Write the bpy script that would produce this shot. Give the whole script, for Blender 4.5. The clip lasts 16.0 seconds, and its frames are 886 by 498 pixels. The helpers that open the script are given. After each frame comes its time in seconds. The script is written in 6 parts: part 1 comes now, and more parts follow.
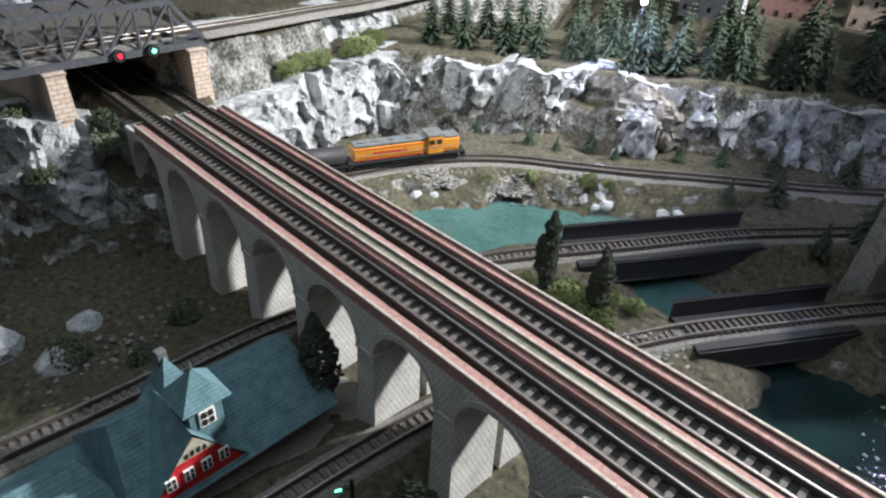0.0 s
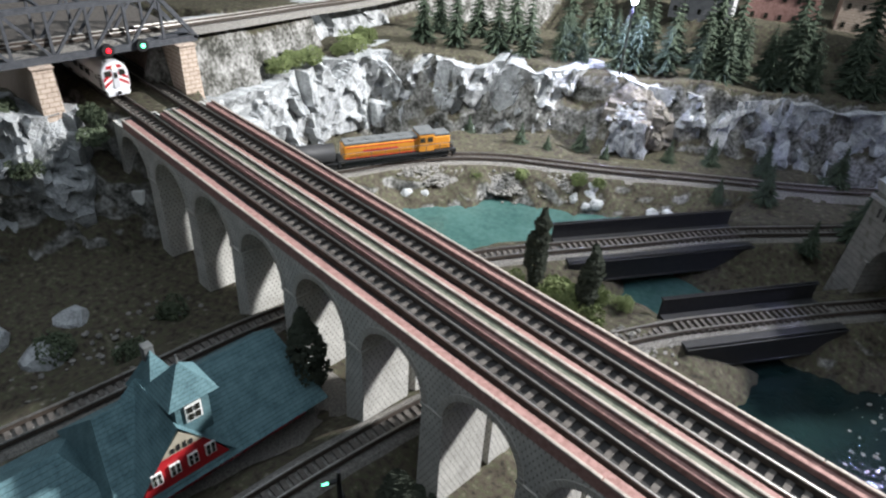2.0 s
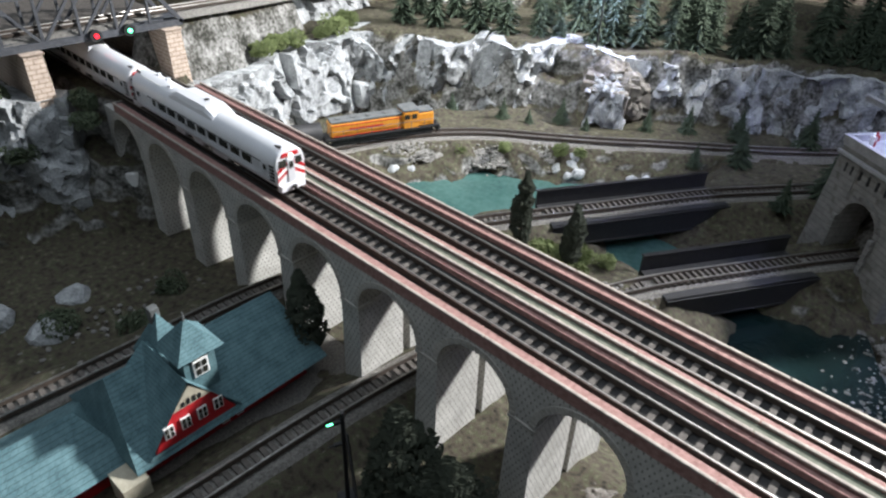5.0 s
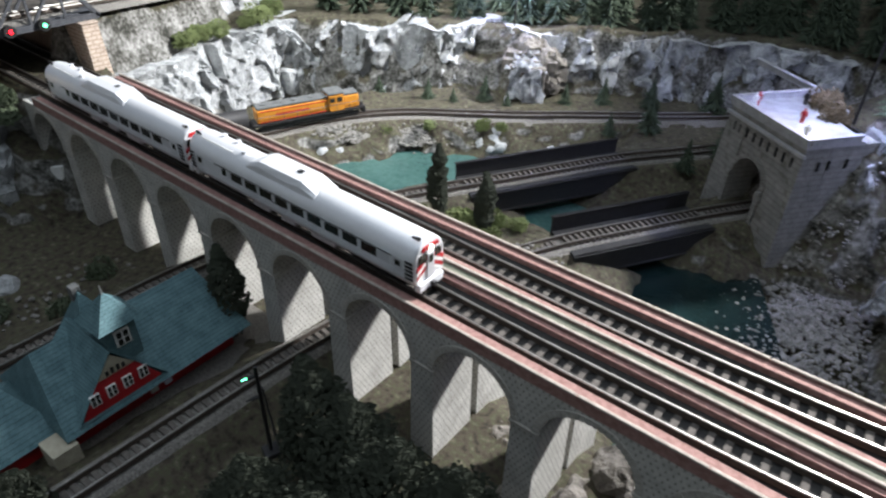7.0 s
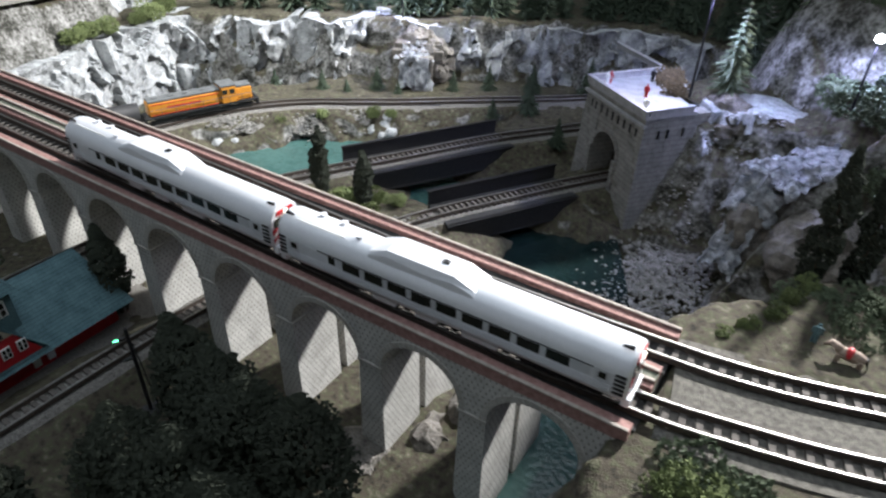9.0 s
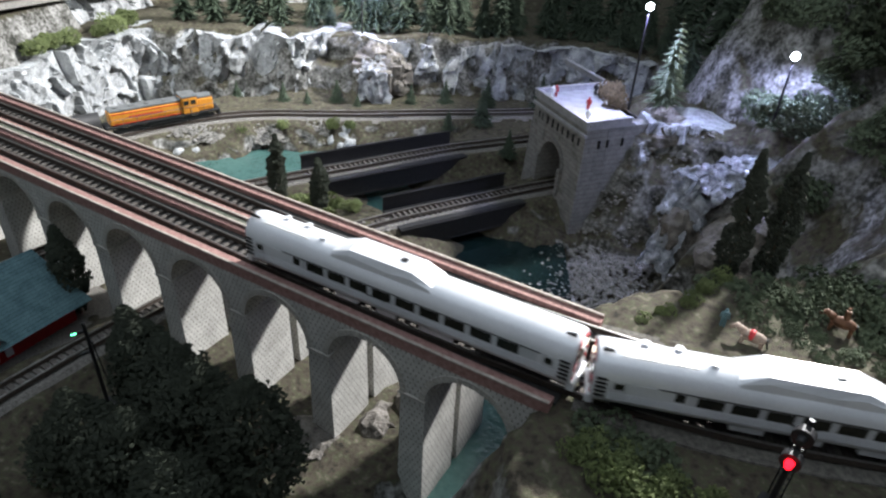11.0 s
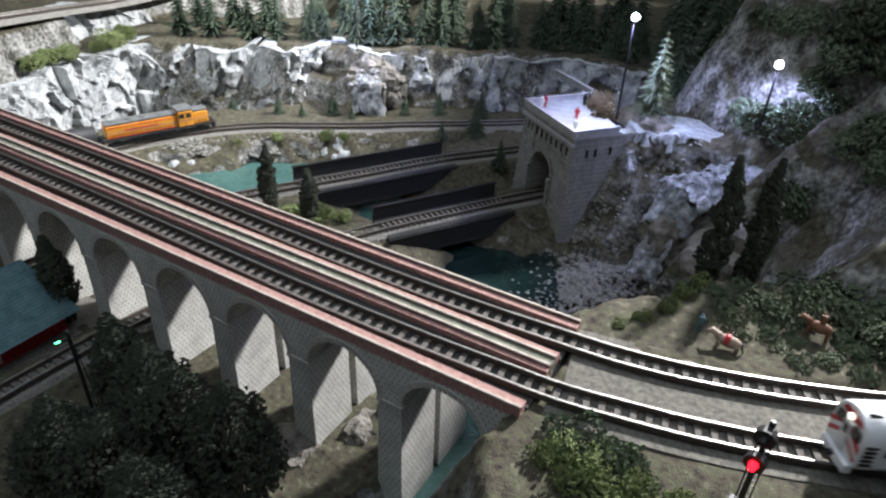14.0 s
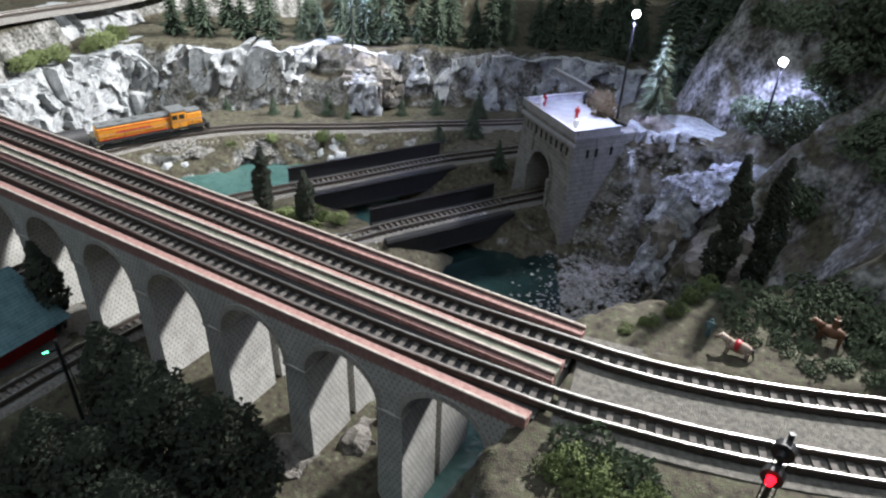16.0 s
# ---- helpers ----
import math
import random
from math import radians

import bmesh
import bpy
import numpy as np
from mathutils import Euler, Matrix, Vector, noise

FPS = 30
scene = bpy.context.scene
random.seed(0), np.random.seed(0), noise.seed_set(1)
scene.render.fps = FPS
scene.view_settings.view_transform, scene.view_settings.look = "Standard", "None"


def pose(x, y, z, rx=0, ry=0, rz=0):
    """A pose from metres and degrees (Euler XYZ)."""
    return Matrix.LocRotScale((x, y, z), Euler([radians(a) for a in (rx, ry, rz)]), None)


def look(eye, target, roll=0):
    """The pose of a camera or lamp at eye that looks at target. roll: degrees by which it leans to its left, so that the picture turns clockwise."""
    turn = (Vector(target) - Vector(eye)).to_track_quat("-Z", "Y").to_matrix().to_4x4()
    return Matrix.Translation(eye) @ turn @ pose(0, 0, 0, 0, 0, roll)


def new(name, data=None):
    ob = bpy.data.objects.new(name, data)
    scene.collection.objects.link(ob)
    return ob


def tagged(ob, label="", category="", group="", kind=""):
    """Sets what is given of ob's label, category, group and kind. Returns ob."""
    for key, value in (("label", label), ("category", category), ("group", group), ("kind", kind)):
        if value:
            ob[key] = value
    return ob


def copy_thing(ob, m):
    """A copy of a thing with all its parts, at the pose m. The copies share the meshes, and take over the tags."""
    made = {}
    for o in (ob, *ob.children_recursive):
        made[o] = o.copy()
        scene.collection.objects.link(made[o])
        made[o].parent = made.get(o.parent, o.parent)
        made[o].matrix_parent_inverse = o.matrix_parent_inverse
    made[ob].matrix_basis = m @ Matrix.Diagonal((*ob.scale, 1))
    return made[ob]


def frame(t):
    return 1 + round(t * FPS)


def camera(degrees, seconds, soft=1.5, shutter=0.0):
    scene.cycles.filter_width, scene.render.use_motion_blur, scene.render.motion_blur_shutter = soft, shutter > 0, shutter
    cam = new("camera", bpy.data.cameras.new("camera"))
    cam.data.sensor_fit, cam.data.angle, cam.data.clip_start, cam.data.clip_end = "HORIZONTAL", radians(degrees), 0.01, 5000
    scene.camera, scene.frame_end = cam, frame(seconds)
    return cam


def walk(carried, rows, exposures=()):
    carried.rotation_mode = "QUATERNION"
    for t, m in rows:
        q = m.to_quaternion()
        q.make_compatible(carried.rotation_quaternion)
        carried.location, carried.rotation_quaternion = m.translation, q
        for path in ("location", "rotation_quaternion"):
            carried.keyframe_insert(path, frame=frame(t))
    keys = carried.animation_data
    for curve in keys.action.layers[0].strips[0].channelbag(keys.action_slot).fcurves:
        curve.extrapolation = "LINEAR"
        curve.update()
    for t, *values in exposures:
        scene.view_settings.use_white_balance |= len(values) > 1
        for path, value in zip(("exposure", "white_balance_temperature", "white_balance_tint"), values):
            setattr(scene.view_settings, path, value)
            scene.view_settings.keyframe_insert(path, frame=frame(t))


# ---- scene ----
cam = camera(68.8, 16.0, soft=2.3, shutter=0.5)
PATH = [
    (0, (-0.091, -0.139, 0.306), (-1.263, 1.06, -0.784), 3.3),
    (0.5, (-0.091, -0.139, 0.304), (-1.26, 1.066, -0.783), 3.7),
    (1, (-0.091, -0.139, 0.304), (-1.255, 1.071, -0.782), 3.9),
    (1.5, (-0.091, -0.139, 0.305), (-1.25, 1.076, -0.781), 4.0),
    (2, (-0.089, -0.139, 0.303), (-1.246, 1.081, -0.781), 4.0),
    (2.5, (-0.088, -0.14, 0.302), (-1.241, 1.083, -0.784), 3.9),
    (3, (-0.088, -0.142, 0.3), (-1.24, 1.081, -0.785), 3.7),
    (3.5, (-0.087, -0.144, 0.299), (-1.231, 1.082, -0.792), 3.5),
    (6, (-0.058, -0.159, 0.298), (-1.155, 1.093, -0.812), 1.6),
    (6.5, (-0.048, -0.157, 0.298), (-1.112, 1.115, -0.82), 1.6),
    (7, (-0.034, -0.156, 0.301), (-1.056, 1.141, -0.828), 1.3),
    (7.5, (-0.019, -0.157, 0.303), (-0.988, 1.179, -0.826), 1.3),
    (8, (-0.004, -0.16, 0.304), (-0.936, 1.202, -0.826), 1.2),
    (8.5, (0.01, -0.161, 0.305), (-0.893, 1.224, -0.821), 1.6),
    (9, (0.023, -0.162, 0.305), (-0.85, 1.242, -0.821), 2.0),
    (9.2, (0.029, -0.164, 0.303), (-0.83, 1.252, -0.818), 2.2),
    (11.5, (0.052, -0.176, 0.31), (-0.758, 1.304, -0.764), 3.6),
    (12, (0.059, -0.17, 0.309), (-0.781, 1.297, -0.759), 3.0),
    (12.5, (0.059, -0.169, 0.307), (-0.784, 1.302, -0.754), 2.9),
    (13, (0.06, -0.169, 0.309), (-0.783, 1.3, -0.754), 2.8),
    (13.5, (0.061, -0.17, 0.31), (-0.78, 1.308, -0.744), 2.7),
    (14, (0.06, -0.172, 0.309), (-0.779, 1.311, -0.737), 2.8),
    (14.5, (0.056, -0.173, 0.307), (-0.766, 1.323, -0.736), 3.4),
    (15, (0.059, -0.166, 0.308), (-0.774, 1.32, -0.739), 2.5),
    (15.5, (0.058, -0.166, 0.308), (-0.776, 1.318, -0.741), 2.4),
    (16, (0.054, -0.165, 0.306), (-0.776, 1.323, -0.741), 2.6),
]
walk(cam, [(t, look(eye, target, roll)) for t, eye, target, roll in PATH])

# ---- world and light ----
world = bpy.data.worlds.new("room_dusk")
scene.world = world
world.use_nodes = True
world.node_tree.nodes["Background"].inputs[0].default_value = (0.75, 0.86, 1.0, 1)
world.node_tree.nodes["Background"].inputs[1].default_value = 0.10


def lamp(name, kind, place, power, colour, radius=0.02, target=None, spot=60):
    data = bpy.data.lights.new(name, kind)
    data.energy, data.color = power, colour
    data.shadow_soft_size = radius
    ob = new(name, data)
    if kind == "SPOT":
        data.spot_size, data.spot_blend = radians(spot), 0.5
        ob.matrix_world = look(place, target)
    else:
        ob.location = place
    return ob


KEY = (0.17, 0.84, 0.68)
lamp("room_lamp", "SPOT", KEY, 155, (0.97, 0.97, 0.98), 0.03, (-0.34, 0.12, 0.06), 95)
# Added spot, not a known lamp, that brightens the cliff and pond.
lamp("track_spot", "SPOT", (-0.58, -0.15, 1.20), 66, (0.95, 0.98, 1.0), 0.03, (-0.50, 0.31, 0.09), 23)
# Unseen broad fill standing for the room's ambient, set to lift the shadows.
ceiling_light = bpy.data.lights.new("ceiling_light", "AREA")
ceiling_light.shape, ceiling_light.size, ceiling_light.energy, ceiling_light.color = "SQUARE", 2.4, 22, (0.78, 0.88, 1.0)
new("ceiling_light", ceiling_light).location = (-0.2, 0.0, 1.56)

# ---- materials ----


def mat(name, c1, c2, scale=300, rough=0.7, bump=0.3, metal=0.0, fine=None, depth=0.0006, spec=0.4):
    """Two colours mixed by noise at two scales, with a bump of the finer one."""
    m = bpy.data.materials.new(name)
    m.use_nodes = True
    nt = m.node_tree
    b = nt.nodes["Principled BSDF"]
    co = nt.nodes.new("ShaderNodeTexCoord")
    geo = nt.nodes.new("ShaderNodeNewGeometry")
    n1 = nt.nodes.new("ShaderNodeTexNoise")
    n1.inputs["Scale"].default_value, n1.inputs["Detail"].default_value = scale, 5
    n2 = nt.nodes.new("ShaderNodeTexNoise")
    n2.inputs["Scale"].default_value, n2.inputs["Detail"].default_value = fine or scale * 6, 3
    nt.links.new(geo.outputs["Position"], n1.inputs["Vector"])
    nt.links.new(geo.outputs["Position"], n2.inputs["Vector"])
    add = nt.nodes.new("ShaderNodeMath")
    add.operation = "MULTIPLY_ADD"
    nt.links.new(n2.outputs["Fac"], add.inputs[0])
    add.inputs[1].default_value = 0.5
    half = nt.nodes.new("ShaderNodeMath")
    half.operation = "MULTIPLY"
    half.inputs[1].default_value = 0.75
    nt.links.new(n1.outputs["Fac"], half.inputs[0])
    nt.links.new(half.outputs[0], add.inputs[2])
    ramp = nt.nodes.new("ShaderNodeValToRGB")
    ramp.color_ramp.elements[0].position, ramp.color_ramp.elements[1].position = 0.42, 0.80
    ramp.color_ramp.elements[0].color, ramp.color_ramp.elements[1].color = (*c1, 1), (*c2, 1)
    nt.links.new(add.outputs[0], ramp.inputs[0])
    nt.links.new(ramp.outputs[0], b.inputs["Base Color"])
    b.inputs["Roughness"].default_value, b.inputs["Metallic"].default_value = rough, metal
    b.inputs["Specular IOR Level"].default_value = spec
    if bump:
        bp = nt.nodes.new("ShaderNodeBump")
        bp.inputs["Strength"].default_value, bp.inputs["Distance"].default_value = bump, depth
        nt.links.new(n2.outputs["Fac"], bp.inputs["Height"])
        nt.links.new(bp.outputs[0], b.inputs["Normal"])
    return m


def glow(name, colour, strength):
    m = bpy.data.materials.new(name)
    m.use_nodes = True
    b = m.node_tree.nodes["Principled BSDF"]
    b.inputs["Base Color"].default_value = (*colour, 1)
    b.inputs["Emission Color"].default_value = (*colour, 1)
    b.inputs["Emission Strength"].default_value = strength
    return m


def brick_mat(name, c1, c2, mortar, row, plane="xz", rough=0.8, bump=0.6):
    """Courses of small blocks laid on a vertical face."""
    m = mat(name, c1, c2, 160, rough, 0)
    nt = m.node_tree
    b = nt.nodes["Principled BSDF"]
    geo = nt.nodes.new("ShaderNodeNewGeometry")
    sep = nt.nodes.new("ShaderNodeSeparateXYZ")
    com = nt.nodes.new("ShaderNodeCombineXYZ")
    nt.links.new(geo.outputs["Position"], sep.inputs[0])
    sm = nt.nodes.new("ShaderNodeMath")
    nt.links.new(sep.outputs[0], sm.inputs[0])
    nt.links.new(sep.outputs[1], sm.inputs[1])
    nt.links.new(sm.outputs[0], com.inputs[0])
    nt.links.new(sep.outputs[2], com.inputs[1])
    br = nt.nodes.new("ShaderNodeTexBrick")
    br.inputs["Scale"].default_value = 1.0
    br.inputs["Brick Width"].default_value, br.inputs["Row Height"].default_value = row * 2.1, row
    br.inputs["Mortar Size"].default_value, br.inputs["Mortar Smooth"].default_value = row * 0.09, 0.3
    br.inputs["Color1"].default_value = br.inputs["Color2"].default_value = (1, 1, 1, 1)
    br.inputs["Mortar"].default_value = (*mortar, 1)
    nt.links.new(com.outputs[0], br.inputs["Vector"])
    mix = nt.nodes.new("ShaderNodeMix")
    mix.data_type, mix.blend_type = "RGBA", "MULTIPLY"
    mix.inputs["Factor"].default_value = 1.0
    old = b.inputs["Base Color"].links[0].from_socket
    nt.links.new(old, mix.inputs[6])
    nt.links.new(br.outputs["Color"], mix.inputs[7])
    nt.links.new(mix.outputs[2], b.inputs["Base Color"])
    bp = nt.nodes.new("ShaderNodeBump")
    bp.inputs["Strength"].default_value, bp.inputs["Distance"].default_value = bump, 0.0003
    bp.invert = True
    nt.links.new(br.outputs["Fac"], bp.inputs["Height"])
    nt.links.new(bp.outputs[0], b.inputs["Normal"])
    return m


def pierced_mat(name, c1, c2, pitch=0.0027):
    """Cast stone with staggered rows of short upright pits."""
    m = mat(name, c1, c2, 90, 0.85, 0.25)
    nt = m.node_tree
    b = nt.nodes["Principled BSDF"]
    geo = nt.nodes.new("ShaderNodeNewGeometry")
    sep = nt.nodes.new("ShaderNodeSeparateXYZ")
    nt.links.new(geo.outputs["Position"], sep.inputs[0])

    def calc(op, a, b2=0.0):
        n = nt.nodes.new("ShaderNodeMath")
        n.operation = op
        for k, v in enumerate((a, b2)):
            if isinstance(v, (int, float)):
                n.inputs[k].default_value = v
            else:
                nt.links.new(v, n.inputs[k])
        return n.outputs[0]

    row = calc("DIVIDE", sep.outputs[2], pitch)
    along = calc("DIVIDE", calc("ADD", sep.outputs[0], sep.outputs[1]), pitch)
    along = calc("ADD", along, calc("MULTIPLY", calc("MODULO", calc("FLOOR", row), 2.0), 0.5))
    u = calc("ABSOLUTE", calc("SUBTRACT", calc("FRACT", along), 0.5))
    v = calc("ABSOLUTE", calc("SUBTRACT", calc("FRACT", row), 0.5))
    pit = calc("MULTIPLY", calc("LESS_THAN", u, 0.11), calc("LESS_THAN", v, 0.24))
    mix = nt.nodes.new("ShaderNodeMix")
    mix.data_type = "RGBA"
    mix.inputs[7].default_value = (0.17, 0.165, 0.15, 1)
    old = b.inputs["Base Color"].links[0].from_socket
    nt.links.new(pit, mix.inputs["Factor"])
    nt.links.new(old, mix.inputs[6])
    nt.links.new(mix.outputs[2], b.inputs["Base Color"])
    return m


def ground_mat():
    """Painted plaster rock where it is steep, scatter of earth, grass and gravel where it is flat."""
    m = bpy.data.materials.new("scenery_ground")
    m.use_nodes = True
    nt = m.node_tree
    b = nt.nodes["Principled BSDF"]
    b.inputs["Roughness"].default_value = 0.92
    b.inputs["Specular IOR Level"].default_value = 0.2
    geo = nt.nodes.new("ShaderNodeNewGeometry")

    def tex(scale, detail=5):
        n = nt.nodes.new("ShaderNodeTexNoise")
        n.inputs["Scale"].default_value, n.inputs["Detail"].default_value = scale, detail
        nt.links.new(geo.outputs["Position"], n.inputs["Vector"])
        return n

    def ramp(src, stops):
        r = nt.nodes.new("ShaderNodeValToRGB")
        while len(r.color_ramp.elements) < len(stops):
            r.color_ramp.elements.new(0.5)
        for e, (p, c) in zip(r.color_ramp.elements, stops):
            e.position, e.color = p, (*c, 1)
        nt.links.new(src, r.inputs[0])
        return r

    big, small, speck, broad = tex(38), tex(260), tex(1500, 2), tex(75, 7)
    mottle = nt.nodes.new("ShaderNodeMath")
    mottle.operation = "MULTIPLY_ADD"
    mottle.inputs[1].default_value = 0.75
    fleck = nt.nodes.new("ShaderNodeMath")
    fleck.operation = "MULTIPLY_ADD"
    fleck.inputs[1].default_value, fleck.inputs[2].default_value = 0.7, -0.22
    nt.links.new(tex(330, 8).outputs["Fac"], fleck.inputs[0])
    nt.links.new(broad.outputs["Fac"], mottle.inputs[0])
    nt.links.new(fleck.outputs[0], mottle.inputs[2])
    flat = ramp(small.outputs["Fac"], [(0.30, (0.022, 0.020, 0.015)), (0.48, (0.065, 0.055, 0.040)), (0.58, (0.060, 0.062, 0.036)), (0.75, (0.15, 0.132, 0.105))])
    rock = ramp(mottle.outputs[0], [(0.34, (0.035, 0.036, 0.030)), (0.44, (0.10, 0.098, 0.088)), (0.54, (0.19, 0.188, 0.178)), (0.70, (0.36, 0.355, 0.34))])
    sep = nt.nodes.new("ShaderNodeSeparateXYZ")
    nt.links.new(geo.outputs["Normal"], sep.inputs[0])
    wob = nt.nodes.new("ShaderNodeMath")
    wob.operation = "MULTIPLY_ADD"
    wob.inputs[1].default_value, wob.inputs[2].default_value = 0.3, -0.15
    nt.links.new(big.outputs["Fac"], wob.inputs[0])
    sm = nt.nodes.new("ShaderNodeMath")
    nt.links.new(sep.outputs[2], sm.inputs[0])
    nt.links.new(wob.outputs[0], sm.inputs[1])
    st = ramp(sm.outputs[0], [(0.44, (0, 0, 0)), (0.60, (1, 1, 1))])
    mix = nt.nodes.new("ShaderNodeMix")
    mix.data_type = "RGBA"
    nt.links.new(st.outputs[0], mix.inputs["Factor"])
    nt.links.new(rock.outputs[0], mix.inputs[6])
    nt.links.new(flat.outputs[0], mix.inputs[7])
    nt.links.new(mix.outputs[2], b.inputs["Base Color"])
    bp = nt.nodes.new("ShaderNodeBump")
    bp.inputs["Strength"].default_value, bp.inputs["Distance"].default_value = 0.6, 0.0010
    nt.links.new(speck.outputs["Fac"], bp.inputs["Height"])
    nt.links.new(bp.outputs[0], b.inputs["Normal"])
    return m


def water_mat(name, c1, c2, rough=0.08):
    m = mat(name, c1, c2, 25, rough, 0.35, 0, 260, 0.0012, 0.6)
    return m


M = {
    "ground": ground_mat(),
    "stone": pierced_mat("viaduct_stone", (0.33, 0.32, 0.295), (0.52, 0.51, 0.475)),
    "ring": mat("arch_stone", (0.30, 0.29, 0.26), (0.46, 0.44, 0.40), 500, 0.85, 0.5),
    "cream": mat("cream_coping", (0.24, 0.20, 0.17), (0.44, 0.39, 0.34), 260, 0.75, 0.3),
    "walk": mat("brick_red_walkway", (0.19, 0.095, 0.082), (0.36, 0.215, 0.19), 420, 0.85, 0.4),
    "mossy": mat("grey_green_filler", (0.07, 0.08, 0.06), (0.16, 0.165, 0.125), 300, 0.9, 0.5),
    "trough": mat("black_track_base", (0.022, 0.022, 0.022), (0.045, 0.043, 0.041), 400, 0.9, 0.4),
    "rail": mat("rail_nickel", (0.25, 0.24, 0.22), (0.42, 0.41, 0.39), 120, 0.46, 0.05, 1.0),
    "railside": mat("rail_web_rust", (0.02, 0.016, 0.013), (0.05, 0.035, 0.025), 500, 0.8, 0.2),
    "tie": mat("weathered_tie", (0.05, 0.043, 0.037), (0.12, 0.107, 0.095), 380, 0.85, 0.4),
    "tiedark": mat("dark_tie", (0.05, 0.042, 0.035), (0.13, 0.11, 0.095), 500, 0.85, 0.4),
    "ballast": mat("grey_ballast", (0.08, 0.075, 0.068), (0.28, 0.265, 0.24), 900, 0.95, 1.0, 0, 2400, 0.0012),
    "sand": mat("grey_sand", (0.055, 0.052, 0.045), (0.185, 0.172, 0.148), 420, 0.95, 0.9, 0, 2200, 0.0009),
    "autumn": mat("russet_foliage", (0.07, 0.055, 0.03), (0.20, 0.15, 0.085), 350, 0.95, 0),
    "girder": mat("black_girder", (0.012, 0.012, 0.013), (0.022, 0.022, 0.023), 300, 0.6, 0.2),
    "truss": mat("dark_steel", (0.035, 0.038, 0.045), (0.075, 0.08, 0.09), 300, 0.6, 0.2),
    "silver": mat("stainless_silver", (0.74, 0.75, 0.78), (0.82, 0.83, 0.86), 60, 0.30, 0.05, 0.2, 900),
    "flute": mat("fluted_silver", (0.62, 0.63, 0.66), (0.74, 0.75, 0.78), 60, 0.30, 0.05, 0.3, 900),
    "white": mat("white_paint", (0.74, 0.74, 0.72), (0.86, 0.86, 0.84), 200, 0.45, 0.05),
    "red": mat("red_paint", (0.34, 0.012, 0.018), (0.48, 0.022, 0.028), 200, 0.45, 0.05),
    "black": mat("black_paint", (0.008, 0.008, 0.009), (0.02, 0.02, 0.021), 300, 0.5, 0.1),
    "glass": mat("dark_window_glass", (0.012, 0.014, 0.013), (0.035, 0.033, 0.026), 200, 0.12, 0),
    "orange": mat("orange_yellow_paint", (0.44, 0.17, 0.016), (0.60, 0.25, 0.03), 200, 0.45, 0.1),
    "greyroof": mat("grey_hood_paint", (0.07, 0.075, 0.075), (0.13, 0.135, 0.135), 200, 0.6, 0.1),
    "teal": brick_mat("teal_shingle", (0.055, 0.115, 0.13), (0.11, 0.20, 0.22), (0.55, 0.55, 0.55), 0.0014),
    "portal": brick_mat("portal_stone", (0.15, 0.15, 0.14), (0.26, 0.255, 0.24), (0.7, 0.68, 0.65), 0.004),
    "pinkstone": brick_mat("abutment_stone", (0.40, 0.32, 0.26), (0.56, 0.46, 0.38), (0.45, 0.4, 0.36), 0.0032),
    "plaza": mat("plaza_concrete", (0.24, 0.24, 0.25), (0.38, 0.38, 0.39), 150, 0.8, 0.2),
    "pine": mat("pine_needles", (0.017, 0.028, 0.017), (0.048, 0.068, 0.040), 350, 0.9, 0),
    "bush": mat("bush_foam", (0.055, 0.075, 0.026), (0.16, 0.19, 0.075), 350, 0.95, 0),
    "bushdark": mat("dark_foliage", (0.035, 0.05, 0.03), (0.11, 0.135, 0.08), 350, 0.95, 0),
    # Arch trees' shade is worked into this green; column trees are dark themselves.
    "treedark": mat("shade_toned_foliage", (0.022, 0.027, 0.019), (0.040, 0.047, 0.031), 500, 0.95, 0),
    "bark": mat("bark", (0.04, 0.03, 0.02), (0.10, 0.075, 0.05), 600, 0.9, 0.6),
    "rock": mat("cast_rock", (0.14, 0.147, 0.15), (0.46, 0.475, 0.48), 110, 0.85, 0.9, 0, 620, 0.0016),
    "rockbrown": mat("earthy_rock", (0.05, 0.045, 0.038), (0.23, 0.21, 0.185), 130, 0.9, 0.9, 0, 900, 0.0012),
    "pond": water_mat("pond_water", (0.026, 0.064, 0.058), (0.055, 0.112, 0.100)),
    # Dark clear water, with the shade around the bridges mixed into its colour.
    "shadedpool": water_mat("dark_river_water_with_shade", (0.004, 0.009, 0.009), (0.009, 0.022, 0.021)),
    "foam": mat("white_water", (0.26, 0.28, 0.31), (0.74, 0.76, 0.80), 190, 0.25, 0.9, 0, 800, 0.0016),
    "pebble": mat("pale_pebbles", (0.07, 0.067, 0.06), (0.25, 0.24, 0.22), 160, 0.85, 0.5, 0, 900),
    "wall": mat("room_wall", (0.50, 0.51, 0.52), (0.56, 0.57, 0.58), 3, 0.9, 0),
    "skin": mat("figure_paint", (0.45, 0.33, 0.26), (0.55, 0.42, 0.33), 300, 0.7, 0),
    "palomino": mat("horse_pale_brown", (0.16, 0.10, 0.07), (0.42, 0.34, 0.28), 260, 0.75, 0.1),
    "brown": mat("horse_brown", (0.09, 0.04, 0.022), (0.17, 0.08, 0.04), 400, 0.7, 0.1),
    "yellow": mat("buff_paint", (0.30, 0.275, 0.21), (0.42, 0.385, 0.30), 300, 0.8, 0.2),
    "redglow": glow("red_signal_light", (1.0, 0.008, 0.02), 5),
    "greenglow": glow("green_signal_light", (0.12, 1.0, 0.45), 6),
    "whiteglow": glow("cold_lamp_bulb", (0.78, 0.86, 1.0), 30),
    "headglow": glow("headlight", (1.0, 0.95, 0.8), 2),
}

# ---- mesh helpers ----


